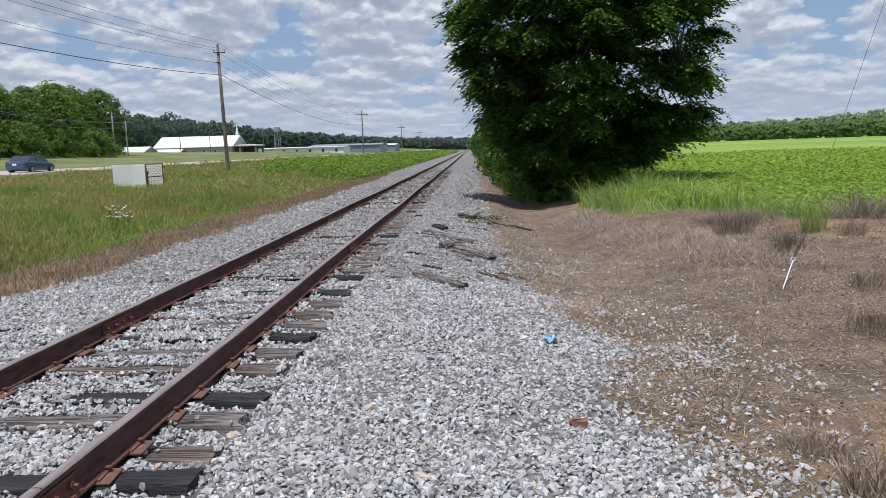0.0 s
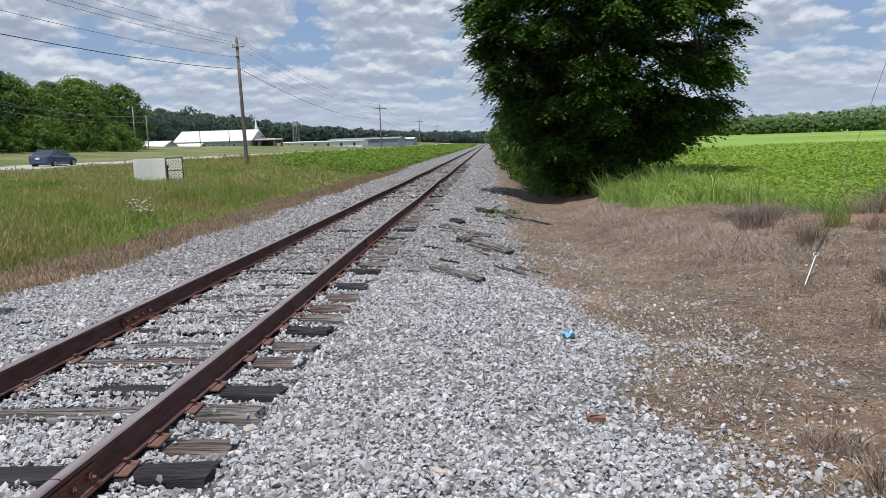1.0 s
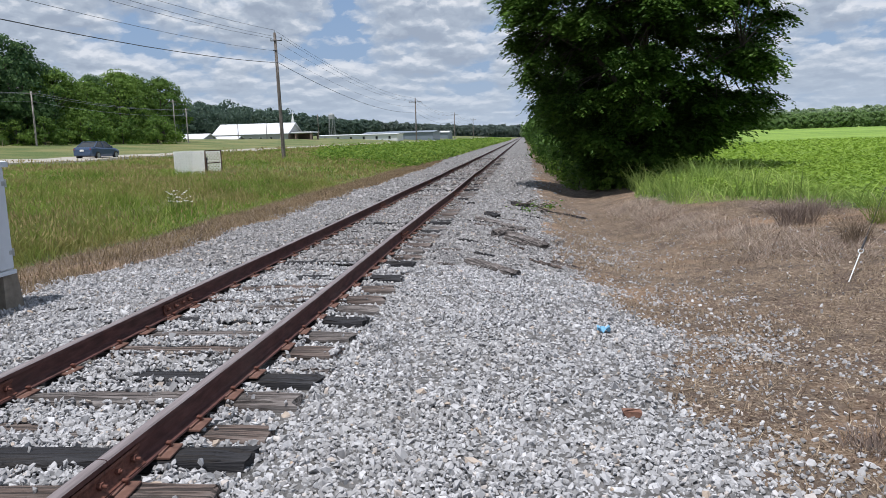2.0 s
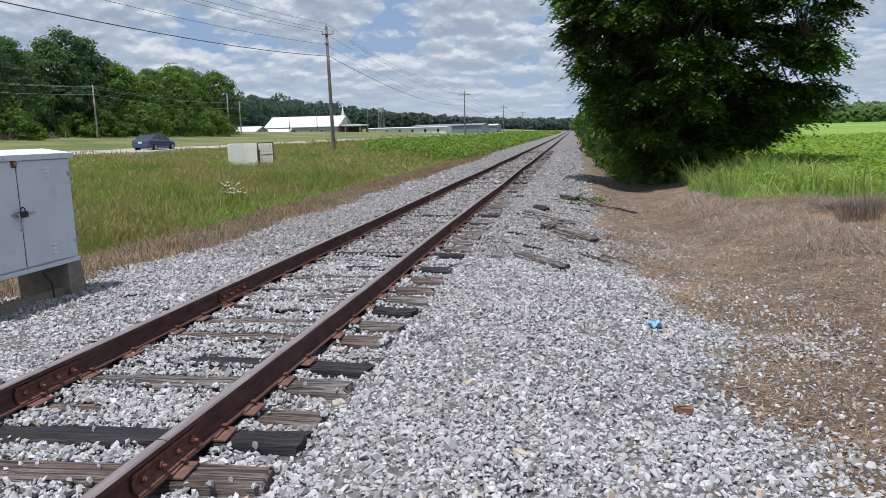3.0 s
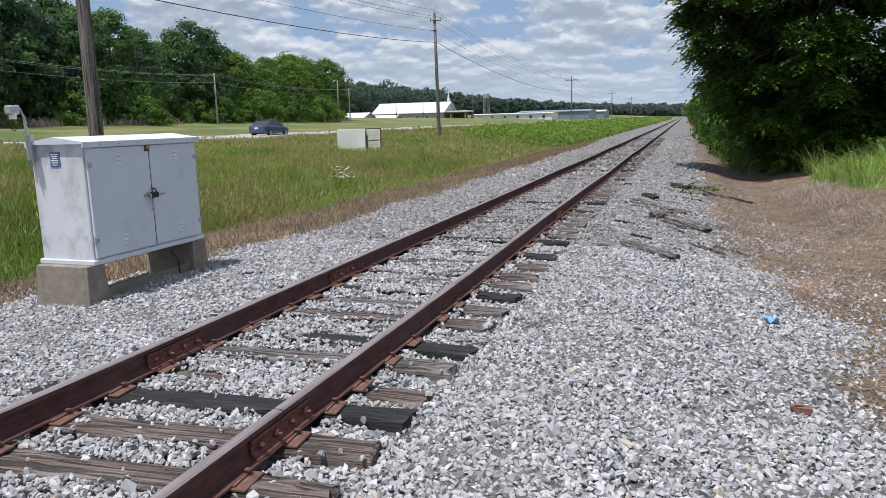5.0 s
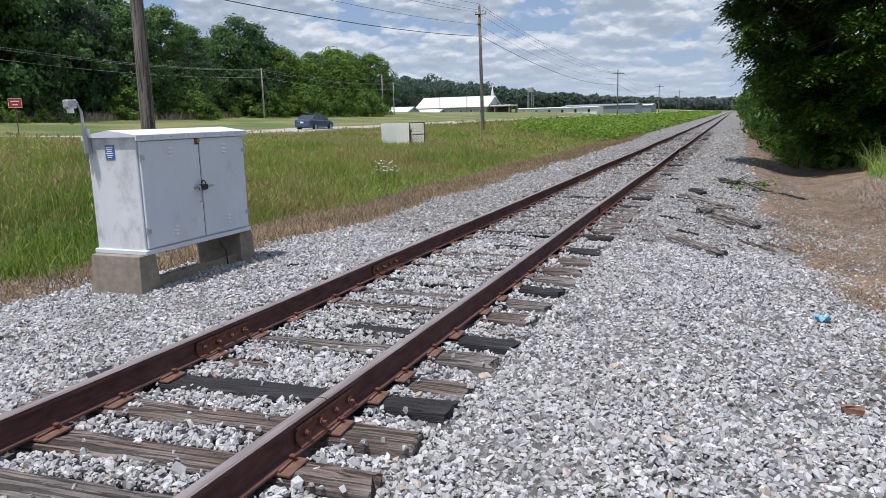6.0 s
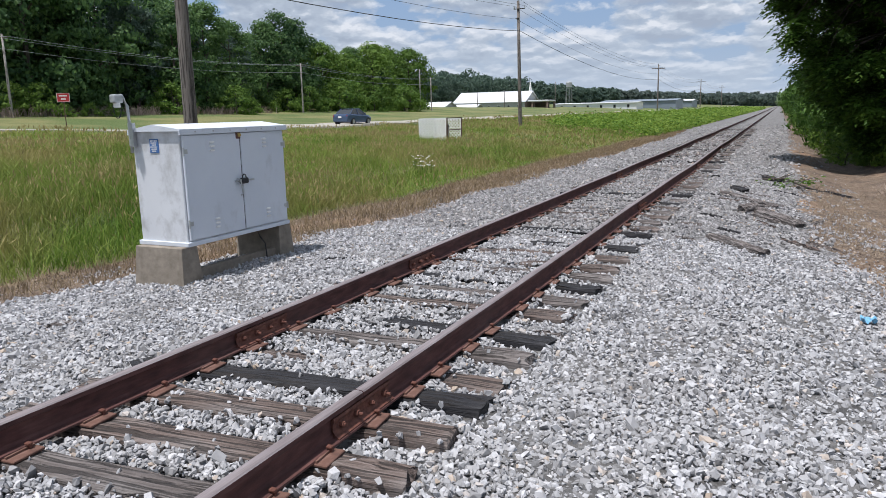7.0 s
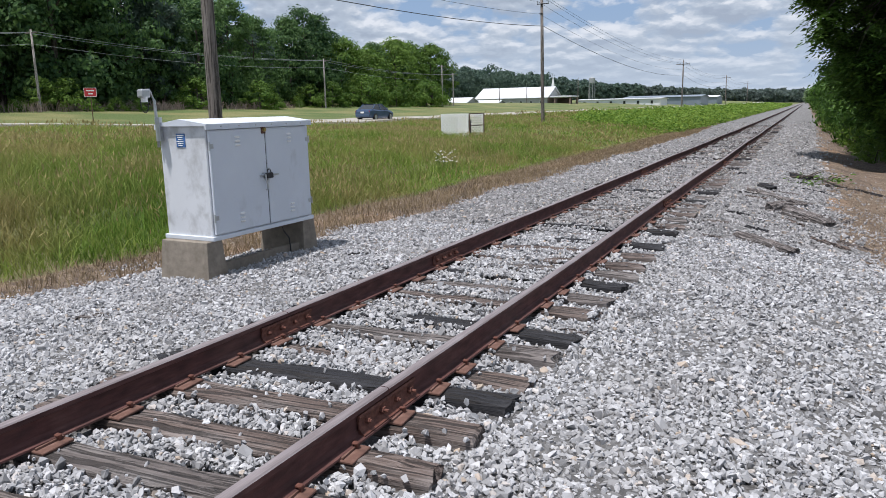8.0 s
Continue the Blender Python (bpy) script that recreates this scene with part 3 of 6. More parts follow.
RIGHT_JOINTS = [-5.97, 3.17, 12.31, 21.45, 30.6, 39.7, 48.9, 58.0, 67.1]
LEFT_JOINTS = [-4.96, 4.18, 6.96, 18.0, 27.1, 36.3, 45.4, 54.6, 63.7]
for side, joints in ((1, RIGHT_JOINTS), (-1, LEFT_JOINTS)):
    ends = [-40.0] + joints + [200.0, 900.0]
    for a, b in zip(ends, ends[1:]):
        ob = build_rail(side, a, b, 0.6 if b < 80 else 4.0, "dark rusty steel rail with a worn pale top" if a < 60 else "long dark rusty rail running to the horizon")
        if -20 < a < 60:
            for face in (1, -1):
                joint_bar(ob, side, a, face)


def timber_block(rng, length, width, height, rough=0.012, cuts=9):
    """A weathered beam along x with its top at z = 0, uneven and with worn edges."""
    bm = bmesh.new()
    xs = np.linspace(-length / 2, length / 2, cuts + 1)
    prof = [(-width / 2, -height), (-width / 2, -0.02), (-width / 2 + 0.018, -0.003), (-width * 0.2, 0.0), (width * 0.2, 0.0), (width / 2 - 0.018, -0.003), (width / 2, -0.02), (width / 2, -height)]
    rings = []
    for i, x in enumerate(xs):
        end = i in (0, cuts)
        rings.append([bm.verts.new((x + rng.normal(0, rough * (2.0 if end else 0.3)), py + rng.normal(0, rough * 0.5), pz + rng.normal(0, rough * 0.45) - (0.006 if end else 0))) for py, pz in prof])
    k = len(prof)
    for a, b in zip(rings, rings[1:]):
        for j in range(k):
            bm.faces.new((a[j], b[j], b[(j + 1) % k], a[(j + 1) % k]))
    bm.faces.new(rings[0])
    bm.faces.new(rings[-1][::-1])
    return bm


def plate_mesh():
    bm = box(0.28, 0.19, 0.016, bevel=0.004)
    for sx in (-1, 1):
        box(0.012, 0.17, 0.012, Matrix.Translation((sx * 0.075, 0, 0.016)), bm=bm)
    me = bpy.data.meshes.new("tie_plate")
    bm.to_mesh(me)
    bm.free()
    me.materials.append(M["plate"])
    return me


def spike_mesh():
    bm = box(0.017, 0.017, 0.03)
    box(0.034, 0.030, 0.014, Matrix.Translation((0.006, 0, 0.026)), 0.004, bm=bm)
    me = bpy.data.meshes.new("spike")
    bm.to_mesh(me)
    bm.free()
    me.materials.append(M["joint"])
    return me


PLATE, SPIKE = plate_mesh(), spike_mesh()
# bare stretches (from x to x) of the ties that are partly buried in ballast
BARE = {4.03: ((-0.70, -0.12), (0.86, 1.30)), 4.55: ((-1.0, 1.30),), 5.03: ((-0.12, 0.62), (0.74, 1.34)), 5.72: ((-0.72, 1.22),), 6.20: ((-0.80, 1.34),), 6.72: ((-0.70, -0.40), (0.86, 1.34)),
        7.22: ((0.05, 0.45), (0.88, 1.34)), 7.66: ((0.20, 1.34),), 8.28: ((-0.62, 1.32),), 8.92: ((-0.1, 0.35), (0.88, 1.30)), 9.45: ((-0.66, 0.5),), 9.98: ((-0.66, 1.36),), 10.6: ((0.9, 1.32),), 11.2: ((-0.5, 1.25),)}
TIES = []  # y, skew, half length, width: where the ballast leaves room


def build_tie(y, look_kind, drop=0.0, skew=0.0, length=2.6, width=0.225, shift=0.0, fittings=True, label=""):
    rng = np.random.default_rng(int(1000 + y * 37))
    words = {"tie_brown": "weathered brown timber tie bedded in pale ballast", "tie_grey": "bleached grey timber tie, split along the grain", "tie_black": "tar-black creosoted timber tie bedded in ballast"}
    top = TIE_TOP - drop
    bare = ((-1.4, 1.4),)
    if y > 3.9:
        bare = BARE.get(y) or (((-0.62, 0.55), (0.86, 1.4)), ((0.84, 1.4),), ((-0.66, -0.1), (0.88, 1.4)), ((-0.9, 1.4),))[int(rng.integers(4))]
    tie = empty("railroad_tie", Matrix.Translation((shift, y, top)) @ Matrix.Rotation(skew, 4, "Z"), label or words[look_kind], "railroad tie", "ties of the track")
    part("beam", timber_block(rng, length, width, 0.17, cuts=12 if y < 12 else 6), M[look_kind], tie)
    TIES.append((y, skew, length / 2, width, shift, drop, bare))
    if fittings and y < 26:
        for side in (-1, 1):
            px = side * GAUGE - shift
            pl = new("tie_plate", PLATE)
            pl.parent = tie
            pl.location = (px, 0, 0.002 + drop)
            if y < 14:
                for k, (sx, sy) in enumerate(((-1, -0.05), (1, 0.05))):
                    sp = new("spike", SPIKE)
                    sp.parent = pl
                    sp.location = (sx * 0.083, sy, 0.010)
                    sp.rotation_euler = (0, 0, math.pi if sx > 0 else 0)


NEAR = [(-0.9 - 0.53 * k, ("tie_brown", "tie_grey", "tie_brown", "tie_black")[k % 4], 0.0, 0.01 * (k % 3)) for k in range(24, 0, -1)] + [
    (-0.9, "tie_brown", 0.0, 0.03), (-0.4, "tie_grey", 0.0, 0.0), (0.1, "tie_brown", 0.0, 0.02), (0.62, "tie_brown", 0.0, 0.04), (1.16, "tie_grey", 0.0, 0.05), (1.70, "tie_brown", 0.0, 0.06),
    (2.20, "tie_grey", 0.004, 0.07), (2.66, "tie_brown", 0.0, 0.07), (3.14, "tie_brown", 0.0, 0.075), (3.60, "tie_black", 0.0, 0.075), (4.03, "tie_brown", 0.03, 0.02),
    (4.55, "tie_grey", 0.0, 0.03), (5.03, "tie_black", 0.008, -0.02), (5.72, "tie_brown", 0.01, 0.015), (6.20, "tie_grey", 0.012, 0.02), (6.72, "tie_black", 0.0, 0.02), (7.22, "tie_grey", 0.005, 0.02),
    (7.66, "tie_brown", 0.0, 0.0), (8.28, "tie_brown", 0.012, 0.01), (8.92, "tie_black", 0.008, 0.0), (9.45, "tie_grey", 0.03, 0.0), (9.98, "tie_black", 0.0, 0.0), (10.6, "tie_brown", 0.02, 0.02),
    (11.2, "tie_grey", 0.012, 0.0), (11.8, "tie_brown", 0.01, 0.0), (12.4, "tie_grey", 0.02, 0.0), (13.0, "tie_brown", 0.02, 0.0), (13.6, "tie_black", 0.03, 0.0), (14.2, "tie_grey", 0.03, 0.0), (14.85, "tie_black", 0.0, 0.0),
]
for y, look_kind, drop, skew in NEAR:
    if y == 6.72:
        build_tie(y, look_kind, drop, skew, width=0.2)
    else:
        build_tie(y, look_kind, drop, skew)
tie_rng = np.random.default_rng(5)
y = 15.4
while y < 60:
    build_tie(y, ("tie_brown", "tie_grey", "tie_black", "tie_grey")[tie_rng.integers(4)], float(tie_rng.choice([0.0, 0.012, 0.03, 0.035])), float(tie_rng.normal(0, 0.012)), shift=float(tie_rng.normal(0, 0.05)))
    y += float(tie_rng.uniform(0.5, 0.62))

# ---- signal cabinet beside the track ----
def build_cabinet():
    x1, x0, y0, y1, zb, zt = -3.02, -3.72, 5.82, 7.62, 0.13, 1.40
    w, d = y1 - y0, x1 - x0
    cab = empty("equipment_cabinet", Matrix.Translation(((x0 + x1) / 2, (y0 + y1) / 2, -0.30)), "pale grey steel two-door equipment cabinet on concrete feet", "utility cabinet")
    inv = cab.matrix_world.inverted()
    at = lambda px, py, pz: inv @ Matrix.Translation((px, py, pz))
    xm, ym = (x0 + x1) / 2, (y0 + y1) / 2
    bm = box(d - 0.02, w - 0.02, zt - zb, at(xm, ym, zb), 0.008)
    part("body", bm, M["cabinet_side"], cab, "grey steel body with smudged stains")
    part("base_flange", box(d + 0.04, w + 0.03, 0.05, at(xm, ym, zb - 0.012), 0.006), M["cabinet"], cab)
    # roof: shallow ridge running along the cabinet, with a folded lip
    bm = bmesh.new()
    sec = [(-d / 2 - 0.02, -0.055), (-d / 2 - 0.02, 0.0), (0.0, 0.055), (d / 2 - 0.03, 0.012), (d / 2 + 0.045, 0.0), (d / 2 + 0.045, -0.06), (d / 2 + 0.03, -0.06), (d / 2 + 0.03, -0.02), (-d / 2, -0.02), (-d / 2, -0.055)]
    rings = [[bm.verts.new((a, yy, b + zt + 0.30)) for a, b in sec] for yy in (-w / 2 - 0.03, w / 2 + 0.03)]
    k = len(sec)
    for j in range(k):
        bm.faces.new((rings[0][j], rings[0][(j + 1) % k], rings[1][(j + 1) % k], rings[1][j]))
    bm.faces.new(rings[0])
    bm.faces.new(rings[1])
    part("roof", bm, M["cabinet"], cab, "sun-bleached grey roof sheet with a front lip")
    split = y0 + w * 0.525
    for dy0, dy1, hinge in ((y0 + 0.03, split - 0.008, y0 + 0.02), (split + 0.008, y1 - 0.03, y1 - 0.02)):
        door = part("door", box(0.03, dy1 - dy0, zt - zb - 0.12, at(x1 + 0.008, (dy0 + dy1) / 2, zb + 0.055), 0.006), M["cabinet"], cab, "flat grey cabinet door")
        cy = (dy0 + dy1) / 2
        for zz in (zb + 0.20, zt - 0.20):
            vy = cy - 0.02 if hinge < cy else cy + 0.02
            for q in range(3):
                bm = bmesh.new()
                bmesh.ops.create_uvsphere(bm, u_segments=10, v_segments=6, radius=1.0, matrix=at(x1 + 0.023, vy, zz + (q - 1) * 0.046) @ Matrix.Diagonal((0.026, 0.042, 0.014, 1)))
                part("louvre", bm, M["white"], door)
        for zz in (zb + 0.24, zt - 0.24):
            bm = rod(0.010, 0.09, at(x1 + 0.026, hinge, zz - 0.045), 8)
            box(0.014, 0.07, 0.05, at(x1 + 0.020, hinge + (0.03 if hinge < cy else -0.03), zz - 0.025), 0.003, bm=bm)
            part("hinge", bm, M["galv"], door)
    # Dark strip added to stand for the shade in the door gap.
    part("door_seal", box(0.012, 0.016, zt - zb - 0.12, at(x1 + 0.006, split, zb + 0.055)), M["dark"], cab, "dark strip for the shaded seam between the doors")
    # latch bar, handle and padlock
    latch = part("latch", box(0.022, 0.34, 0.022, at(x1 + 0.034, split + 0.02, 0.76), 0.004), M["galv"], cab)
    part("lock_body", box(0.05, 0.12, 0.065, at(x1 + 0.05, split - 0.01, 0.735), 0.008), M["dark"], latch, "black padlock housing")
    part("handle", tube([inv @ Vector(p) for p in ((x1 + 0.03, split - 0.10, 0.80), (x1 + 0.075, split - 0.10, 0.79), (x1 + 0.08, split - 0.075, 0.62), (x1 + 0.05, split - 0.075, 0.60))], 0.010, 8), M["galv"], latch)
    part("shackle", tube([inv @ Vector((x1 + 0.055, split - 0.01 + 0.035 * math.cos(a), 0.80 + 0.045 * math.sin(a))) for a in np.linspace(0, math.pi, 7)], 0.007, 6), M["dark"], latch)
    knob = part("top_lock_plate", box(0.02, 0.075, 0.085, at(x1 + 0.024, split - 0.035, zt - 0.135), 0.004), M["plate"], cab, "rust-stained lock plate")
    part("lock_button", rod(0.024, 0.02, at(x1 + 0.034, split - 0.035, zt - 0.09) @ Matrix.Rotation(math.pi / 2, 4, "Y"), 12), M["brass"], knob, "brass lock button")
    for q in range(6):
        part("rivet", rod(0.009, 0.008, at(x1 + 0.045, y0 + 0.2 + q * 0.28, zt - 0.03) @ Matrix.Rotation(math.pi / 2, 4, "Y"), 8), M["galv"], cab)
    # blue notice plate on the end wall, its small print as bars
    plate = part("notice_plate", box(0.13, 0.004, 0.15, at(x0 + 0.33, y0 + 0.006, zt - 0.25), 0.0), M["blue_sign"], cab, "small blue notice plate with pale print")
    for q in range(6):
        part("print_bar", box(0.10 - 0.02 * (q % 3), 0.003, 0.009, at(x0 + 0.33 - 0.005 * (q % 2), y0 + 0.002, zt - 0.125 - q * 0.022)), M["white"], plate)
    # lamp on a bent pipe at the back corner of the end wall
    arm = part("conduit", tube([inv @ Vector(p) for p in ((x0 + 0.03, y0 - 0.03, 1.15), (x0 + 0.03, y0 - 0.03, 1.52), (x0 + 0.03, y0 - 0.035, 1.66), (x0 + 0.03, y0 - 0.08, 1.745), (x0 + 0.03, y0 - 0.10, 1.775), (x0 + 0.03, y0 - 0.13, 1.77))], 0.016, 8), M["galv"], cab, "bent grey lamp pipe", smooth=True)
    part("bracket", box(0.07, 0.05, 0.26, at(x0 + 0.05, y0 - 0.022, 1.22), 0.004), M["galv"], arm)
    lamp = part("lamp_housing", box(0.085, 0.12, 0.095, at(x0 + 0.03, y0 - 0.17, 1.69), 0.018, segs=2), M["galv"], arm, "weathered grey lamp housing")
    part("lamp_glass", rod(0.036, 0.05, at(x0 + 0.03, y0 - 0.17, 1.645), 12), M["white"], lamp)
    part("guard_wire", tube([inv @ Vector((x0 + 0.03, y0 - 0.17 + 0.055 * math.cos(a), 1.67 + 0.14 * math.sin(a))) for a in np.linspace(math.pi, 2 * math.pi, 10)], 0.005, 6), M["dark"], lamp)
    # concrete feet, wider at the bottom, and a board between them
    for fy in (y0 + 0.02, y1 - 0.07):
        bm = bmesh.new()
        rings = []
        for zz, g in ((-0.42, 0.045), (-0.30, 0.035), (zb - 0.02, 0.0), (zb - 0.012, -0.008)):
            rings.append([bm.verts.new(inv @ Vector((xm + a * (d / 2 - 0.01 + g * 0.6), fy + b * (0.115 + g), zz))) for a, b in ((-1, -1), (1, -1), (1, 1), (-1, 1))])
        for a, b in zip(rings, rings[1:]):
            for j in range(4):
                bm.faces.new((a[j], a[(j + 1) % 4], b[(j + 1) % 4], b[j]))
        bm.faces.new(rings[0])
        bm.faces.new(rings[-1])
        part("foot", bm, M["concrete"], cab, "tapered concrete foot")
    part("tie_board", box(0.06, w - 0.3, 0.13, at(x1 - 0.10, ym - 0.02, -0.30), 0.006), M["concrete"], cab, "low board between the feet")
    part("cable", tube([inv @ Vector(p) for p in ((x1 - 0.08, y1 - 0.55, zb), (x1 - 0.07, y1 - 0.5, 0.02), (x1 - 0.06, y1 - 0.42, -0.08), (x1 - 0.06, y1 - 0.40, -0.28))], 0.008, 6), M["dark"], cab)


build_cabinet()

# ---- ballast stones, each a small angular solid ----
def chip(k):
    """A flat-topped angular chip: a k-sided antiprism, as points and triangles."""
    a = np.arange(k) * 2 * math.pi / k
    top = np.stack([0.78 * np.cos(a), 0.78 * np.sin(a), np.full(k, 0.62)], -1)
    low = np.stack([np.cos(a + math.pi / k), np.sin(a + math.pi / k), np.full(k, -0.55)], -1)
    f = [(j, j + k, (j + 1) % k) for j in range(k)] + [((j + 1) % k, j + k, (j + 1) % k + k) for j in range(k)]
    f += [(0, j, j + 1) for j in range(1, k - 1)] + [(k, k + j + 1, k + j) for j in range(1, k - 1)]
    return np.concatenate([top, low]), np.array(f)


CHIP4, CHIP3 = chip(4), chip(3)


def stones(rng, pts, size, base, faces):
    n = len(pts)
    s = size * rng.lognormal(0, 0.28, n)
    loc = base[None] * rng.uniform(0.80, 1.15, (n, len(base), 1)) + rng.normal(0, 0.13, (n, len(base), 3))
    loc = loc * (s[:, None] * rng.uniform(0.7, 1.2, (n, 3)) * np.array([1.3, 0.95, 0.70]))[:, None]
    r = turn_matrices(rng.uniform(0, 6.28, n), rng.normal(0, 0.8, n), rng.normal(0, 0.8, n))
    v = np.einsum("nij,nkj->nki", r, loc) + pts[:, None]
    return v.reshape(-1, 3), (faces[None] + len(base) * np.arange(n)[:, None, None]).reshape(-1, 3)


def uncovered(x, y, bare):
    """True on the stretches of a tie that no ballast hides, with ragged ends."""
    k = x + 0.07 * wobble(x, y, 4.0, 1.0)
    return functools.reduce(np.logical_or, [(k > a) & (k < b) for a, b in bare])


def in_tie(x, y):
    """True where a tie's top or a rail's foot lies bare."""
    hit = np.abs(np.abs(x) - GAUGE) < 0.075
    for ty, skew, half, width, shift, drop, bare in TIES:
        near = (np.abs(y - ty) < 0.35) & (np.abs(x - shift) < half + 0.01)
        hit |= near & (np.abs(y - ty - (x - shift) * math.tan(skew)) < (width / 2 + 0.012 if ty < 3.8 else width * 0.47 + 0.02 * wobble(x, y, 3.0, ty) + 0.045 * (x > 0.9)) - drop * 0.8) & uncovered(x, y, bare)
    return hit


def tie_top(x, y):
    """Height of the tie under a place, or a depth where there is none."""
    z = np.full(len(x), -9.0)
    for ty, skew, half, width, shift, drop, bare in TIES:
        on = (np.abs(x - shift) < half) & (np.abs(y - ty - (x - shift) * math.tan(skew)) < width / 2 + 0.015)
        z[on] = TIE_TOP - drop
    return z


def scatter_ballast(rng, x0, x1, y0, y1, density):
    n = int((x1 - x0) * (y1 - y0) * density)
    x, y = rng.uniform(x0, x1, n), rng.uniform(y0, y1, n)
    dirt, grass, crop = zones(x, y)
    chance = 1 - np.clip(dirt * 1.0 + 0.25 * wobble(x, y, 1.3, 3.0) * (dirt > 0.02), 0, 1)
    # a worn path of trodden fines and the odd stone thrown out on the dirt
    chance = np.maximum(chance, 0.05 * np.exp(-np.abs(x - 4.6) / 0.8) * (x > 2))
    chance = np.maximum(chance, 0.30 * (np.hypot((x - 4.55) / 0.7, (y - 6.6) / 0.55) < 1))
    chance = np.maximum(chance, 0.16 * (np.hypot((x - 5.3) / 0.9, (y - 7.0) / 0.3) < 1))
    keep = (rng.uniform(0, 1, n) < chance) & (~in_tie(x, y) | ((rng.uniform(0, 1, n) < 0.008) & (np.abs(np.abs(x) - GAUGE) > 0.09)))
    x, y = x[keep], y[keep]
    z = level(x, y) + rng.uniform(-0.016, 0.016, len(x))
    lump = wobble(x, y, 2.6, 9.0) * 0.016 * (np.abs(x) < 3.6)
    # crushed stone heaped between the ties, hollows beside some tie ends
    z += lump + 0.034 * smooth(1.05, 0.90, np.abs(x)) + 0.018 * (np.abs(x) < 1.2) * (0.5 + 0.5 * wobble(x, y, 1.3, 5.0))
    z = np.maximum(z, tie_top(x, y) + 0.004)
    return np.stack([x, y, z], -1)


def build_ballast():
    rng = np.random.default_rng(11)
    near = scatter_ballast(rng, -5.4, 5.6, 1.6, 4.8, 2150)
    a = stones(rng, near, 0.0168, *CHIP4)
    mid = scatter_ballast(rng, -5.4, 5.6, 4.8, 10.0, 1450)
    b = stones(rng, mid, 0.0185, *CHIP3)
    far = scatter_ballast(rng, -4.4, 4.6, 10.0, 22.0, 480)
    c = stones(rng, far, 0.0245, *CHIP3)
    away = scatter_ballast(rng, -5.0, 4.4, 22.0, 75.0, 60)
    away = away[rng.uniform(0, 1, len(away)) < np.interp(away[:, 1], [22, 40, 75], [1.0, 0.6, 0.1])]
    d = stones(rng, away, 0.042, *CHIP3)
    g = stones(rng, scatter_ballast(rng, -5.0, 5.0, -4.5, 1.6, 480), 0.026, *CHIP3)
    # light chips thrown out over the bare dirt
    n = 8000
    x, y = 3.3 + rng.gamma(1.6, 1.1, n), rng.uniform(2.2, 15, n)
    out = (zones(x, y)[1] < 0.3) & (rng.uniform(0, 1, n) < 0.35 + 0.5 * wobble(x, y, 1.0, 8.0))
    e = stones(rng, np.stack([x, y, level(x, y) + 0.006], -1)[out], 0.013, *CHIP4)
    v, f = join(c, d)
    tagged(link_mesh("old_ballast", v, f, M["stone_dark"]), "darker grey ballast further along the track", "gravel", kind="stuff")
    v, f = join(a, b, e, g)
    tagged(link_mesh("ballast_gravel", v, f, M["stone"]), "loose crushed pale grey stone ballast around the track", "gravel", kind="stuff")


build_ballast()


def build_clods():
    """Crumbled soil on the bare bank and beside the ballast."""
    rng = np.random.default_rng(13)
    x = np.concatenate([rng.uniform(3.3, 12, 18000), rng.uniform(-8, -2.5, 6000)])
    y = np.concatenate([2.0 + rng.gamma(1.8, 3.2, 18000), 2.0 + rng.gamma(1.8, 4.0, 6000)])
    dirt, grass, crop = zones(x, y)
    keep = (dirt - grass > 0.4) & (rng.uniform(0, 1, len(x)) < 0.6 + 0.5 * wobble(x, y, 0.9, 1.0))
    p = np.stack([x, y, level(x, y) + 0.002], -1)[keep]
    v, f = stones(rng, p, 0.012, *CHIP3)
    tagged(link_mesh("soil_clods", v, f, M["clod"]), "small brown clods and chips of bare soil", "soil", kind="stuff")


build_clods()

# ---- trees ----
def crown(rng, centre, radii, clumps, per, size, clump_r, flat=0.8, inner=0.55):
    """Leaves in many clumps over an uneven ellipsoid."""
    d = rng.normal(0, 1, (clumps, 3))
    d /= np.linalg.norm(d, axis=1)[:, None]
    c = d * np.array(radii) * rng.uniform(inner, 1.0, clumps)[:, None] + np.array(centre)
    cr = clump_r * rng.uniform(0.65, 1.35, clumps)
    e = rng.normal(0, 1, (clumps, per, 3))
    e /= np.linalg.norm(e, axis=2)[..., None]
    e[..., 2] = np.abs(e[..., 2]) * 1.1 - 0.35
    p = c[:, None] + e * np.array([1, 1, flat]) * cr[:, None, None] * rng.uniform(0.65, 1.05, (clumps, per, 1))
    p = p.reshape(-1, 3)
    out = e * np.array([1, 1, 1.3]) + 0.55 * d[:, None]
    return canopy_leaves(rng, p, out.reshape(-1, 3), size, size * 0.68)


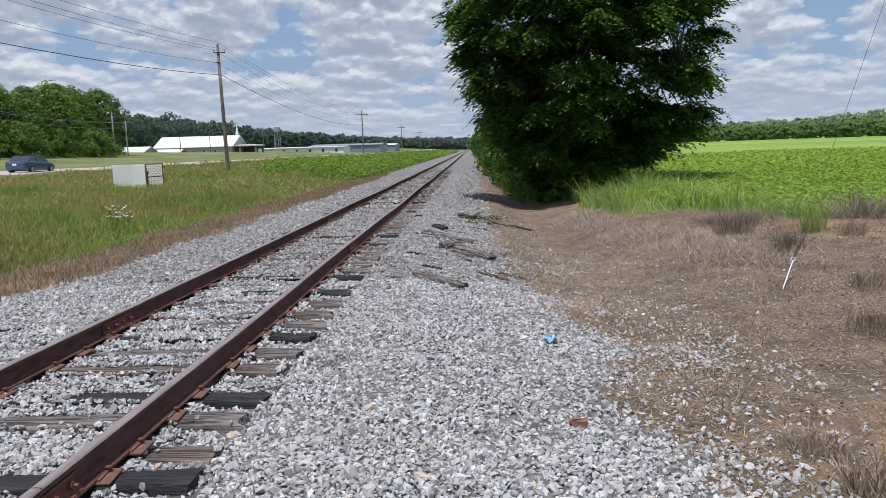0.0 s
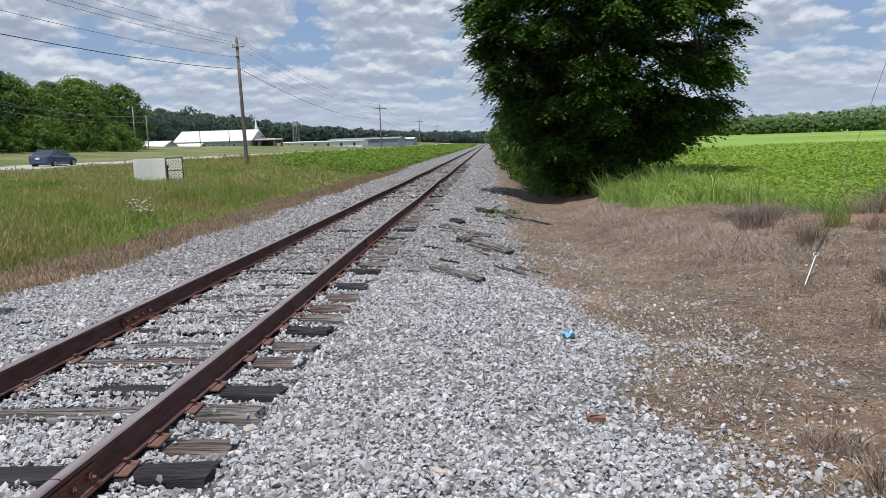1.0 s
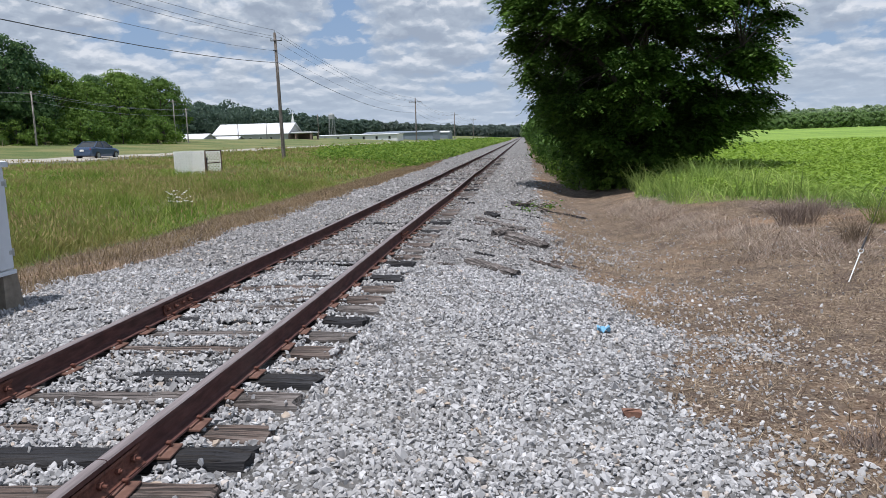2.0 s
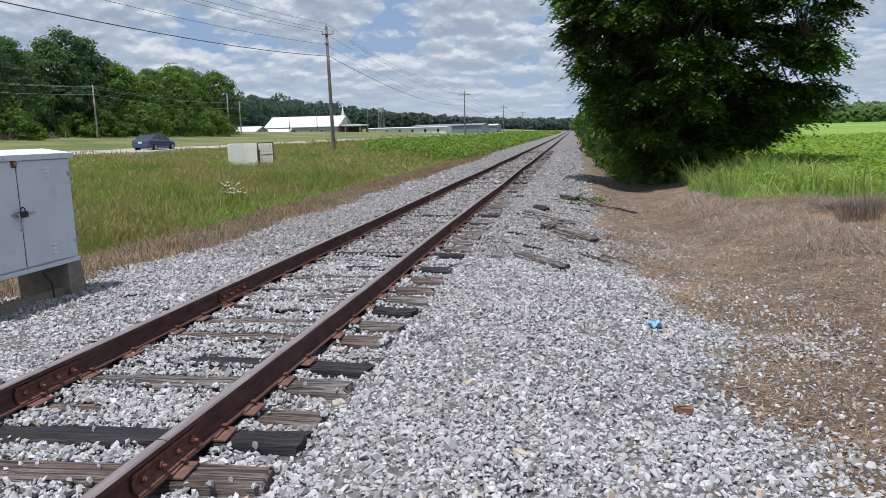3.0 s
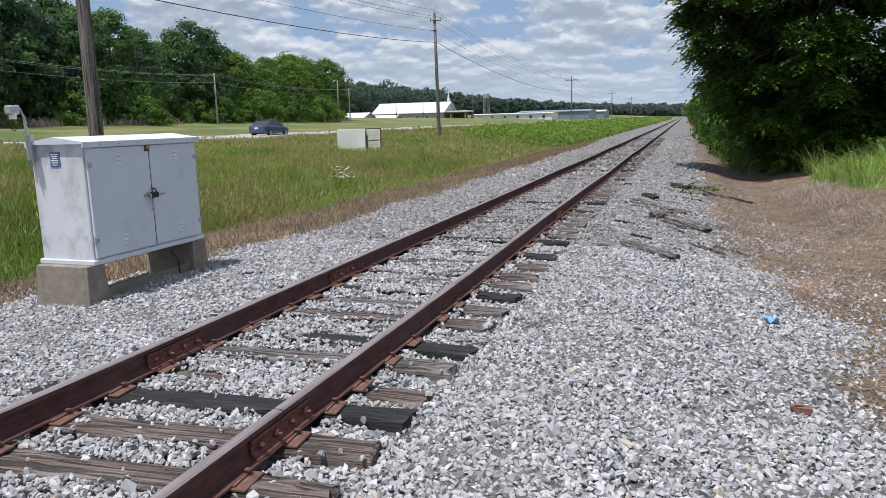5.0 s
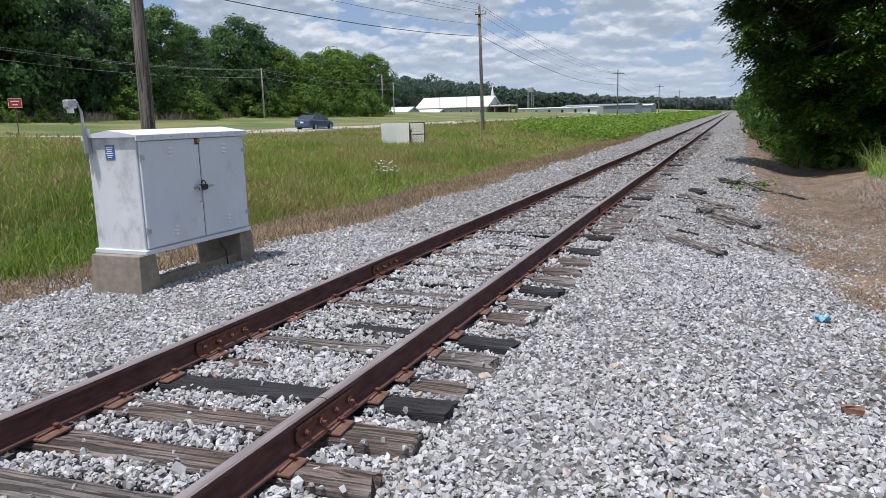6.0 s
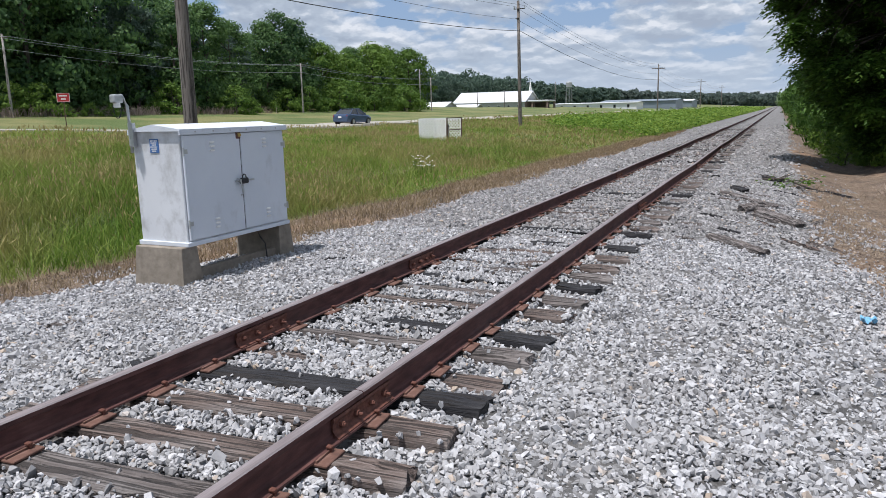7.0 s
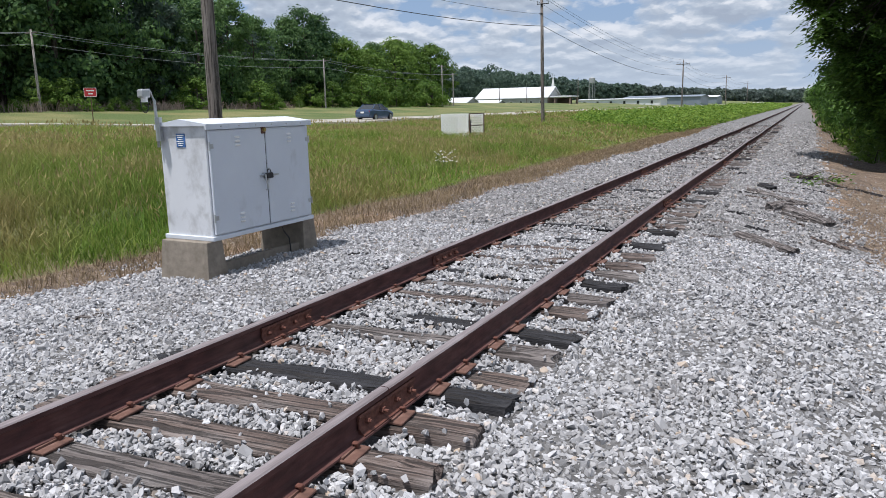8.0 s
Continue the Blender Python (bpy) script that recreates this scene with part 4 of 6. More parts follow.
def build_tree(name, height, width, leaf, rng, clumps=46, per=55, size=0.55, label="", trunk_r=0.22, low=0.12, shape=1.0):
    tree = empty(name, None, label, "tree")
    bm = tube([(0, 0, -0.3), (0.1, 0, height * 0.2), (-0.1, 0.1, height * 0.5), (0.05, 0, height * 0.82)], [trunk_r * 1.3, trunk_r, trunk_r * 0.6, 0.04], 7)
    for k in range(5):
        a = k * 1.3 + rng.uniform(0, 1)
        z = height * (0.25 + 0.1 * k)
        r = width * 0.38
        tube([(0, 0, z), (r * 0.5 * math.cos(a), r * 0.5 * math.sin(a), z + height * 0.08), (r * math.cos(a), r * math.sin(a), z + height * 0.13)], [trunk_r * 0.45, trunk_r * 0.28, 0.03], 5, bm)
    part("trunk", bm, M["bark"], tree)
    # clumps over a tall rounded mass that stays broad near the ground
    d = rng.normal(0, 1, (clumps, 3))
    d /= np.linalg.norm(d, axis=1)[:, None]
    k = np.clip((d[:, 2] + 1) / 2, 0.02, 0.98) ** shape
    reach = width / 2 * np.interp(k, [0, 0.12, 0.35, 0.6, 0.85, 1.0], [0.72, 0.92, 1.0, 0.9, 0.58, 0.15])
    flat_d = d[:, :2] / np.linalg.norm(d[:, :2], axis=1)[:, None]
    inner = rng.uniform(0.55, 1.08, clumps)
    c = np.concatenate([flat_d * (reach * inner)[:, None], (height * (low + (0.95 - low) * k))[:, None]], 1)
    cr = width * 0.15 * rng.uniform(0.6, 1.4, clumps)
    e = rng.normal(0, 1, (clumps, per, 3))
    e /= np.linalg.norm(e, axis=2)[..., None]
    e[..., 2] = np.abs(e[..., 2]) * 1.15 - 0.35
    p = c[:, None] + e * np.array([1, 1, 0.85]) * cr[:, None, None] * rng.uniform(0.55, 1.08, (clumps, per, 1))
    p[..., 2] = np.maximum(p[..., 2], height * 0.01)
    out = e * np.array([1, 1, 1.2]) + 0.5 * d[:, None]
    v, f = canopy_leaves(rng, p.reshape(-1, 3), out.reshape(-1, 3), size, size * 0.66)
    link_mesh("crown", v, f, leaf, tree)
    return tree


def plant_woods():
    rng = np.random.default_rng(21)
    protos = []
    for leaf, h, w, words in (("leaf_far", 18, 10, "tall dark green broadleaf tree in a roadside wood"), ("leaf_far", 16, 11, "rounded dark green broadleaf tree in a roadside wood"),
                              ("leaf_pine", 19, 8.5, "tall dark pine at a wood's edge"), ("leaf_light", 13, 10, "bright green vine-covered tree at a wood's edge")):
        protos.append((build_tree("tree", h, w, M[leaf], rng, 104, 70, 0.50, words, 0.25, 0.03), h))
        tagged(protos[-1][0], group="trees of the roadside wood")
    shrub = build_tree("shrub", 4.2, 6.0, M["leaf_light"], rng, 34, 60, 0.34, "low pale green vine-covered shrub", 0.08, -0.05)
    tagged(shrub, category="shrub", group="shrubs along the wood")
    used = set()

    def place(proto, k, x, y, s, sz=None):
        m = Matrix.Translation((x, y, float(level(x, y)) - 0.15)) @ Matrix.Rotation(rng.uniform(0, 6.28), 4, "Z")
        ob = proto if k not in used else copy_thing(proto, m)
        ob.matrix_world = m
        ob.scale = (s, s, sz or s)
        used.add(k)

    # skyline: bearing from the camera in degrees, wanted height of the tree tops above the ground there
    bear = [26.6, 28.1, 29.6, 30.6, 32.0, 33.3, 34.5, 36.4, 38.3, 39.3, 40.1, 41.4, 43.5, 45, 47, 50, 60, 80]
    tall = [13.2, 12.5, 11.5, 12.9, 11.4, 10.3, 14.3, 14.8, 13.5, 11.0, 14.1, 14.0, 15.8, 15.5, 16.5, 19, 20, 20]
    for row, (off, gap) in enumerate(((72.0, 5.2), (79.0, 6.5), (88.0, 8.0))):
        b = 27.7 + row * 0.3
        while b < 84:
            x = 2.85 - off + rng.uniform(-2, 2)
            y = off / math.tan(math.radians(b))
            h = (1.0 if b < 35 else 1.06) * float(np.interp(b, bear, tall)) * rng.uniform(0.78, 1.08) * (1 - 0.05 * row)
            k = int(rng.choice([0, 1, 2, 3], p=[0.45, 0.3, 0.2, 0.05] if b > 34 else [0.3, 0.25, 0.05, 0.4]))
            proto, ph = protos[k]
            s = h / ph
            place(proto, k, x, y, max(s, 0.6), s)
            b += math.degrees(gap * math.sin(math.radians(b)) ** 2 / off)
    b = 27.2
    while b < 80:
        off = 66 + rng.uniform(-2.5, 2.5)
        s = rng.uniform(0.35, 1.25) * (1.0 if b < 37 else 0.7)
        if rng.uniform() < 0.72:
            place(shrub, 9, 2.85 - off, off / math.tan(math.radians(b)), s)
            if b > 31:
                place(shrub, 9, 2.85 - 83, 83 / math.tan(math.radians(b)), rng.uniform(0.9, 1.3))
        b += math.degrees(2.9 * math.sin(math.radians(b)) ** 2 / off)


plant_woods()


def far_woods():
    """Woodland at the edge of sight, too far to count its trees."""
    rng = np.random.default_rng(31)

    def belt(name, bears, dists, tops, rows, material, label, size):
        sets = []
        for row in range(rows):
            b = bears[0]
            while b < bears[-1]:
                d = float(np.interp(b, bears, dists)) * (1 + 0.05 * row)
                x, y = 2.85 - d * math.sin(math.radians(b)), d * math.cos(math.radians(b))
                g = float(level(x, y))
                h = (float(np.interp(b, bears, tops)) - g) * rng.uniform(0.88, 1.03) * (1 - 0.10 * (rows - 1 - row) / max(rows - 1, 1))
                w = max(h * 0.62, 6.0)
                sets.append(crown(rng, (x, y, g + h * 0.42), (w / 2, w / 2, h * 0.54), 24, 16, 1.5 * size * d / 420, w * 0.24, inner=0.45))
                b += math.degrees(w * 0.36 / d)
        v, f = join(*sets)
        tagged(link_mesh(name, v, f, material), label, "woods", kind="stuff")

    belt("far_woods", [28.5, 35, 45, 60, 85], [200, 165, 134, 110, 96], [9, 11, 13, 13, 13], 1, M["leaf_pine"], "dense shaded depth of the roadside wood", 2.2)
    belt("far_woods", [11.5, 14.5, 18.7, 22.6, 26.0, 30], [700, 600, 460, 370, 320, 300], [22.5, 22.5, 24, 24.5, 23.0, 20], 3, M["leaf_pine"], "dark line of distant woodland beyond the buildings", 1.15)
    belt("far_woods", [-4, 1.4, 5.9, 10.3, 14.0], [1500, 1200, 950, 780, 680], [26, 21, 20, 21.5, 22], 2, M["leaf_haze_blue"], "hazy blue-green treeline at the horizon", 1.5)
    belt("far_woods", [-48, -38, -29, -23.4, -17, -8, 0], [480, 500, 520, 540, 560, 620, 800], [16, 15, 14.5, 13.5, 13.5, 13, 14], 2, M["leaf_wood"], "green woodland edge behind the crop field", 0.8)
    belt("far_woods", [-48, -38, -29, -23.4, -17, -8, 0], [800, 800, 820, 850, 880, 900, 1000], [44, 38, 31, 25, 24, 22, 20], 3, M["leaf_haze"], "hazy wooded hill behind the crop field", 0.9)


far_woods()


def build_big_tree():
    """The spreading tree beside the track: boughs that end in clumps of drooping feathered leaves."""
    rng = np.random.default_rng(7)
    bx, by = 6.7, 26.8
    bz = float(level(bx, by))
    tree = empty("tree", Matrix.Translation((bx, by, bz)), "large dark green walnut-like tree with drooping leaf sprays", "tree")
    bm = tube([(0, 0, -0.2), (0.05, 0.0, 0.8), (0.2, 0.1, 2.2), (0.4, 0.1, 4.2), (0.5, 0.2, 7.0), (0.4, 0.1, 11.0)], [0.34, 0.25, 0.22, 0.17, 0.10, 0.03], 9)
    limbs = []
    for z, a, r, rise in ((1.2, 0.2, 3.0, 2.6), (2.0, -0.7, 3.6, 2.4), (2.6, 3.4, 3.2, 2.6), (3.2, -1.6, 3.0, 2.6), (3.6, 0.5, 4.0, 2.4), (4.2, 2.3, 3.0, 3.0), (5.0, -0.3, 4.0, 2.8), (5.6, -2.3, 3.2, 3.0), (6.4, 1.2, 3.2, 3.2), (7.0, 3.9, 3.0, 3.0), (8.0, -1.0, 2.8, 3.0)):
        end = np.array([0.3 + r * math.cos(a), r * math.sin(a), z + rise])
        s = np.array([0.25, 0.1, z])
        mid = s * 0.5 + end * 0.5 + np.array([0, 0, 0.5])
        tube([s, mid, end], [0.12, 0.075, 0.025], 6, bm)
        limbs += [s, mid, s * 0.25 + mid * 0.75, mid * 0.5 + end * 0.5, end]
    limbs = np.array(limbs)
    # half width of the crown at heights over its foot, towards the track and towards the field
    hs = [0.2, 1.0, 1.7, 3.0, 4.5, 6.5, 8.5, 10.5, 12.5, 13.8]
    to_track = [0.9, 1.6, 2.5, 3.6, 4.3, 4.6, 4.6, 3.9, 2.4, 0.6]
    to_field = [0.6, 1.0, 4.3, 5.2, 5.3, 5.4, 5.6, 4.8, 2.8, 0.7]
    tips = []
    while len(tips) < 470:
        z = rng.uniform(0.3, 13.6)
        a = rng.uniform(0, 2 * math.pi)
        ca, sa = math.cos(a), math.sin(a)
        rx = float(np.interp(z, hs, to_field if ca > 0 else to_track))
        ry = float(np.interp(z, hs, [1.2, 1.9, 2.8, 3.6, 4.1, 4.4, 4.4, 3.8, 2.4, 0.6]))
        k = rng.uniform(0.72, 0.97) if rng.uniform() < 0.78 else rng.uniform(0.25, 0.7)
        p = np.array([rx * ca * k, ry * sa * k, z])
        # an open window of bare boughs on the field side
        if math.hypot((p[0] - 2.3) / 0.65, (z - 4.6) / 0.9) < 1 and rng.uniform() < 0.85:
            continue
        if p[0] > 3.6 and rng.uniform() < 0.25:
            continue
        tips.append(p)
        near = limbs[np.argmin(np.linalg.norm(limbs - p - np.array([0, 0, -0.6]), axis=1))]
        tube([near, near * 0.45 + p * 0.55 + np.array([0, 0, 0.22]), p], [0.03, 0.018, 0.006], 4, bm)
    part("trunk", bm, M["bark"], tree, smooth=True)
    tips = np.array(tips)
    # each clump is an umbrella of feathered leaves round its twig
    per = 58
    n = len(tips) * per
    size = np.repeat(rng.uniform(0.75, 1.25, len(tips)), per)
    out = np.repeat(np.arctan2(tips[:, 1], tips[:, 0]), per)
    yaw = out + rng.normal(0, 1.25, n)
    back = rng.uniform(0, 0.75, n) * size
    root = np.repeat(tips, per, 0)
    root[:, 0] -= np.cos(out) * back - 0.16 * rng.normal(0, 1, n)
    root[:, 1] -= np.sin(out) * back - 0.16 * rng.normal(0, 1, n)
    root[:, 2] += 0.10 * rng.normal(0, 1, n) + 0.12 * back
    root[:, 2] = np.maximum(root[:, 2], 0.3)
    drop = rng.normal(0.10, 0.30, n)
    k = 11
    j = np.arange(k)
    along = (0.08 + 0.048 * j)[None] * size[:, None]
    q = np.empty((n, k, 3))
    q[..., 0] = root[:, None, 0] + (np.cos(yaw) * np.cos(drop))[:, None] * along
    q[..., 1] = root[:, None, 1] + (np.sin(yaw) * np.cos(drop))[:, None] * along
    q[..., 2] = np.maximum(root[:, None, 2] - np.sin(drop)[:, None] * along - along ** 2 * 0.95, 0.1)
    ly = yaw[:, None] + np.where(j % 2 == 0, 1.0, -1.0)[None] * np.where(j == k - 1, 0, 1)[None]
    v, f = leaves(rng, q.reshape(-1, 3), 0.19, 0.098, 0.35, ly.ravel() + rng.normal(0, 0.15, n * k), 0.30)
    link_mesh("crown", v, f, M["leaf"], tree)


build_big_tree()


def plant_hedgerow():
    """Trees and bushes that follow the track behind the big tree."""
    rng = np.random.default_rng(17)
    proto = build_tree("hedgerow_tree", 7.5, 6.5, M["leaf_mid"], rng, 80, 60, 0.34, "dense green hedgerow tree beside the ballast", 0.14, -0.02)
    bush = build_tree("bush", 2.2, 2.8, M["leaf_bush"], rng, 34, 46, 0.19, "leafy green bush at the foot of the trees", 0.04, -0.05)
    tagged(proto, group="hedgerow trees")
    tagged(bush, category="bush", group="bushes along the ditch")
    first = [proto, bush]

    def place(k, x, y, s):
        m = Matrix.Translation((x, y, float(level(x, y)) - 0.05)) @ Matrix.Rotation(rng.uniform(0, 6.28), 4, "Z")
        ob = first[k] if not first[k].get("group_used") else copy_thing(first[k], m)
        first[k]["group_used"] = 1
        ob.matrix_world = m
        ob.scale = (s, s, s)

    y = 33.0
    while y < 260:
        place(0, 6.6 + rng.uniform(-0.4, 1.0), y, rng.uniform(0.75, 1.05))
        y += rng.uniform(3.5, 5.0) * (1 if y < 60 else 2.2)
    y = 29.5
    while y < 150:
        place(1, 4.9 + rng.uniform(-0.2, 0.4), y, rng.uniform(0.45, 0.8))
        y += rng.uniform(2.0, 3.4) * (1 if y < 80 else 2)
    for x, y, s in ((6.2, 25.9, 0.5), (7.1, 25.8, 0.5), (5.9, 27.4, 0.7), (7.7, 26.6, 0.5)):
        place(1, x, y, s)
    for ob in first:
        del ob["group_used"]


plant_hedgerow()


# ---- grasses and field plants ----
def scatter(rng, x0, x1, y0, y1, density, want, edge=0.5):
    n = int((x1 - x0) * (y1 - y0) * density)
    x, y = rng.uniform(x0, x1, n), rng.uniform(y0, y1, n)
    keep = want(x, y) + rng.normal(0, 0.08, n) > edge
    x, y = x[keep], y[keep]
    return np.stack([x, y, level(x, y) - 0.01], -1)


def grass_left():
    rng = np.random.default_rng(41)
    want = lambda x, y: zones(x, y)[1] * (x < 0) * (1 - ((x < -31) & (x > -39)))
    tall = lambda p: (0.75 + 0.35 * wobble(p[:, 0], p[:, 1], 0.45, 1.0)) * smooth(-5.2, -7.0, p[:, 0]) + 0.25
    sets, heads = [], []
    for x0, x1, y0, y1, dens, h, w in ((-14, -5, 1.5, 16, 250, 0.60, 0.016), (-20, -14, 4, 24, 90, 0.42, 0.025), (-16, -5, 16, 34, 130, 0.42, 0.020), (-31, -16, 8, 40, 40, 0.26, 0.04), (-30, -5, 34, 75, 26, 0.30, 0.05), (-31, -5, 75, 160, 5, 0.45, 0.16)):
        p = scatter(rng, x0, x1, y0, y1, dens, want)
        v, f = blades(rng, p, 1.0, w, 0.55)
        k = np.repeat(h * tall(p), 5)
        base = np.repeat(p[:, 2], 5)
        v[:, 2] = base + (v[:, 2] - base) * k
        sets.append((v, f))
        some = p[rng.uniform(0, 1, len(p)) < 0.15 * (0.25 + 2.0 * smooth(-0.3, 0.6, wobble(p[:, 0], p[:, 1], 0.3, 7.0)))]
        top = some.copy()
        top[:, 2] += h * tall(some) * rng.uniform(0.75, 1.15, len(some))
        heads.append(leaves(rng, top, 0.15 if w < 0.03 else 0.22, w * 1.3, -1.1, None, 0.5))
    v, f = join(*sets)
    tagged(link_mesh("grass", v, f, M["grass"]), "rough knee-high green grass of the verge", "grass", kind="stuff")
    v, f = join(*heads)
    tagged(link_mesh("grass_seed_heads", v, f, M["seed"]), "tan seed heads above the verge grass", "grass", kind="stuff")


grass_left()


def weeds_left():
    rng = np.random.default_rng(43)
    want = lambda x, y: smooth(46, 58, y + 0.8 * (x + 5)) * smooth(-4.0, -4.8, x) * smooth(-19, -12, x)
    sets = []
    for y0, y1, dens, size in ((38, 80, 60, 0.24), (80, 160, 26, 0.36), (160, 420, 7, 0.70)):
        p = scatter(rng, -19, -3.8, y0, y1, dens, want, 0.35)
        p[:, 2] += rng.uniform(0.05, 1.0, len(p)) * (1.0 + 0.6 * wobble(p[:, 0], p[:, 1], 0.8))
        sets.append(leaves(rng, p, size, size * 0.6, 0.1, None, 0.6))
    v, f = join(*sets)
    tagged(link_mesh("weeds", v, f, M["weed"]), "tall leafy green weeds beside the ballast", "weeds", kind="stuff")


weeds_left()


def plants_right():
    rng = np.random.default_rng(47)
    # tall green grass at the edge of the field, by the big tree
    want = lambda x, y: zones(x, y)[1] * (x > 3) * smooth(40, 24, y)
    p = scatter(rng, 5.5, 16, 12, 30, 130, lambda x, y: want(x, y) * smooth(14, 9.5, x + 0.25 * (y - 18)))
    p = p[rng.uniform(0, 1, len(p)) < 0.35 + 0.65 * smooth(-0.4, 0.5, wobble(p[:, 0], p[:, 1], 1.1, 2.0))]
    v, f = blades(rng, p, 1.0, 0.022, 1.1)
    k = np.repeat((0.66 + 0.52 * wobble(p[:, 0], p[:, 1], 1.5, 3.0)) * np.interp(p[:, 0], [6, 8.2, 9.6, 13], [1.0, 0.95, 0.45, 0.30]), 5)
    v[:, 2] = np.repeat(p[:, 2], 5) * (1 - k) + v[:, 2] * k
    tagged(link_mesh("tall_grass", v, f, M["reed"]), "tall bright green grass at the field's edge", "grass", kind="stuff")
    # crop rows
    sets = []
    for x0, x1, y0, y1, dens, s, h in ((7, 26, 13, 34, 110, 0.12, 0.34), (10, 60, 34, 70, 18, 0.24, 0.40)):
        p = scatter(rng, x0, x1, y0, y1, dens, lambda x, y: zones(x, y)[2], 0.4)
        p[:, 0] += 0.16 * np.sin(p[:, 0] * 2 * np.pi / 0.76)
        p[:, 2] += h * rng.uniform(0.35, 1.0, len(p))
        sets.append(leaves(rng, p, s, s * 0.75, 0.1, None, 0.45))
    v, f = join(*sets)
    tagged(link_mesh("crop_plants", v, f, M["crop"]), "bright green leafy crop in rows", "crop", kind="stuff")
    # dead stalks lying on the bare bank and on the strip beside the ballast
    lying = scatter(rng, 3.4, 13, 2.2, 19, 430, lambda x, y: zones(x, y)[0] - zones(x, y)[1])
    more = scatter(rng, -8, -2.6, 1.5, 40, 220, lambda x, y: (zones(x, y)[0] - zones(x, y)[1]) * (x < 0))
    p = np.concatenate([lying, more])
    p[:, 2] += 0.012
    v, f = leaves(rng, p, 0.17, 0.0065, 0.0, None, 0.22)
    up = scatter(rng, 3.6, 13, 2.5, 20, 170, lambda x, y: (zones(x, y)[0] - zones(x, y)[1]) * (0.55 + 0.4 * wobble(x, y, 0.8, 6.0)))
    up2 = scatter(rng, -7, -2.8, 2.0, 60, 230, lambda x, y: (zones(x, y)[0] - zones(x, y)[1]) * (x < 0) * 0.9)
    v2, f2 = blades(rng, up, 0.11, 0.006, 1.3)
    v3, f3 = blades(rng, up2, 0.17, 0.009, 1.3)
    tagged(link_mesh("dead_grass", v3, f3, M["tan"]), "brown dead grass between the verge and the ballast", "dead grass", kind="stuff")
    v, f = join((v, f), (v2, f2))
    tagged(link_mesh("dead_stalks", v, f, M["straw"]), "dry brown dead stalks littering the bare ground", "dead grass", kind="stuff")
    # matted pale dead grass where the bank meets the ditch
    p = scatter(rng, 4.6, 9.0, 9.5, 21, 420, lambda x, y: 1.05 - np.abs(x - np.interp(y, [9.5, 13, 17, 21], [7.2, 6.6, 5.9, 5.6])) / 0.9 + 0.5 * wobble(x, y, 1.3, 4.0))
    v, f = blades(rng, p, 0.17, 0.008, 2.2, 0.7)
    tagged(link_mesh("matted_grass", v, f, M["mat"]), "matted pale grey-brown dead grass on the bank", "dead grass", kind="stuff")
    # brown dead stems along the foot of the wood
    p = scatter(rng, -64.5, -61.0, 24, 84, 14, lambda x, y: 0.55 + 0.5 * wobble(x, y, 0.5, 3.0))
    v, f = blades(rng, p, 1.1, 0.05, 1.0)
    tagged(link_mesh("dead_stems", v, f, M["deadbrush"]), "brown dead stems along the foot of the wood", "brush", kind="stuff")
    # a band of dead brush at the top of the bank
    p = scatter(rng, 7.5, 16, 11, 15.5, 800, lambda x, y: 1 - np.abs(y - np.interp(x, [7.5, 9.2, 11, 16], [15.2, 13.6, 13.3, 12.6])) / 0.8 + 0.55 * wobble(x, y, 1.5) - 0.15)
    v, f = blades(rng, p, 1.0, 0.008, 0.9, 0.5)
    k = np.repeat(0.5 * np.interp(p[:, 0], [7.5, 9.0, 9.8], [0.35, 0.5, 1.0]) * (1 + 0.4 * wobble(p[:, 0], p[:, 1], 2.0, 3.0)), 5)
    v[:, 2] = np.repeat(p[:, 2], 5) * (1 - k) + v[:, 2] * k
    tagged(link_mesh("dead_brush", v, f, M["deadbrush"]), "dead purplish-brown brush along the bank", "brush", kind="stuff")


plants_right()


def build_tuft(x, y, h, n, r, material, label, seed):
    rng = np.random.default_rng(seed)
    n *= 2
    a, d = rng.uniform(0, 6.28, n), r * np.sqrt(rng.uniform(0, 1, n))
    p = np.stack([d * np.cos(a), d * np.sin(a), np.zeros(n)], -1)
    v, f = blades(rng, p, h, 0.007, 1.1, 0.5)
    ob = link_mesh("grass_tuft", v, f, M[material])
    ob.location = (x, y, float(level(x, y)) - 0.01)
    tagged(ob, label, "grass tuft", "tufts on the bare bank")


for i, (x, y, h, n, r, mat_name) in enumerate(((7.55, 13.1, 0.45, 170, 0.32, "deadbrush"), (8.1, 14.0, 0.40, 150, 0.35, "deadbrush"), (7.6, 10.9, 0.40, 120, 0.18, "straw"), (8.9, 11.6, 0.30, 90, 0.2, "straw"), (9.6, 11.5, 0.5, 120, 0.2, "straw"),
                                             (7.4, 8.2, 0.22, 140, 0.28, "straw"), (6.7, 6.8, 0.20, 160, 0.30, "straw"), (8.1, 8.2, 0.26, 150, 0.3, "straw"), (4.95, 4.35, 0.16, 120, 0.22, "deadbrush"), (5.0, 3.75, 0.30, 90, 0.14, "straw"), (6.4, 5.0, 0.2, 90, 0.25, "straw"), (8.6, 12.3, 0.55, 90, 0.2, "grass"))):
    build_tuft(x, y, h, n, r, mat_name, "dry tan tuft of dead grass on bare dirt" if mat_name != "grass" else "sparse green tuft on bare dirt", 60 + i)


build_tuft(-13.1, 36.8, 0.32, 170, 0.9, "deadbrush", "patch of dead brown grass beside the lattice screen", 80)


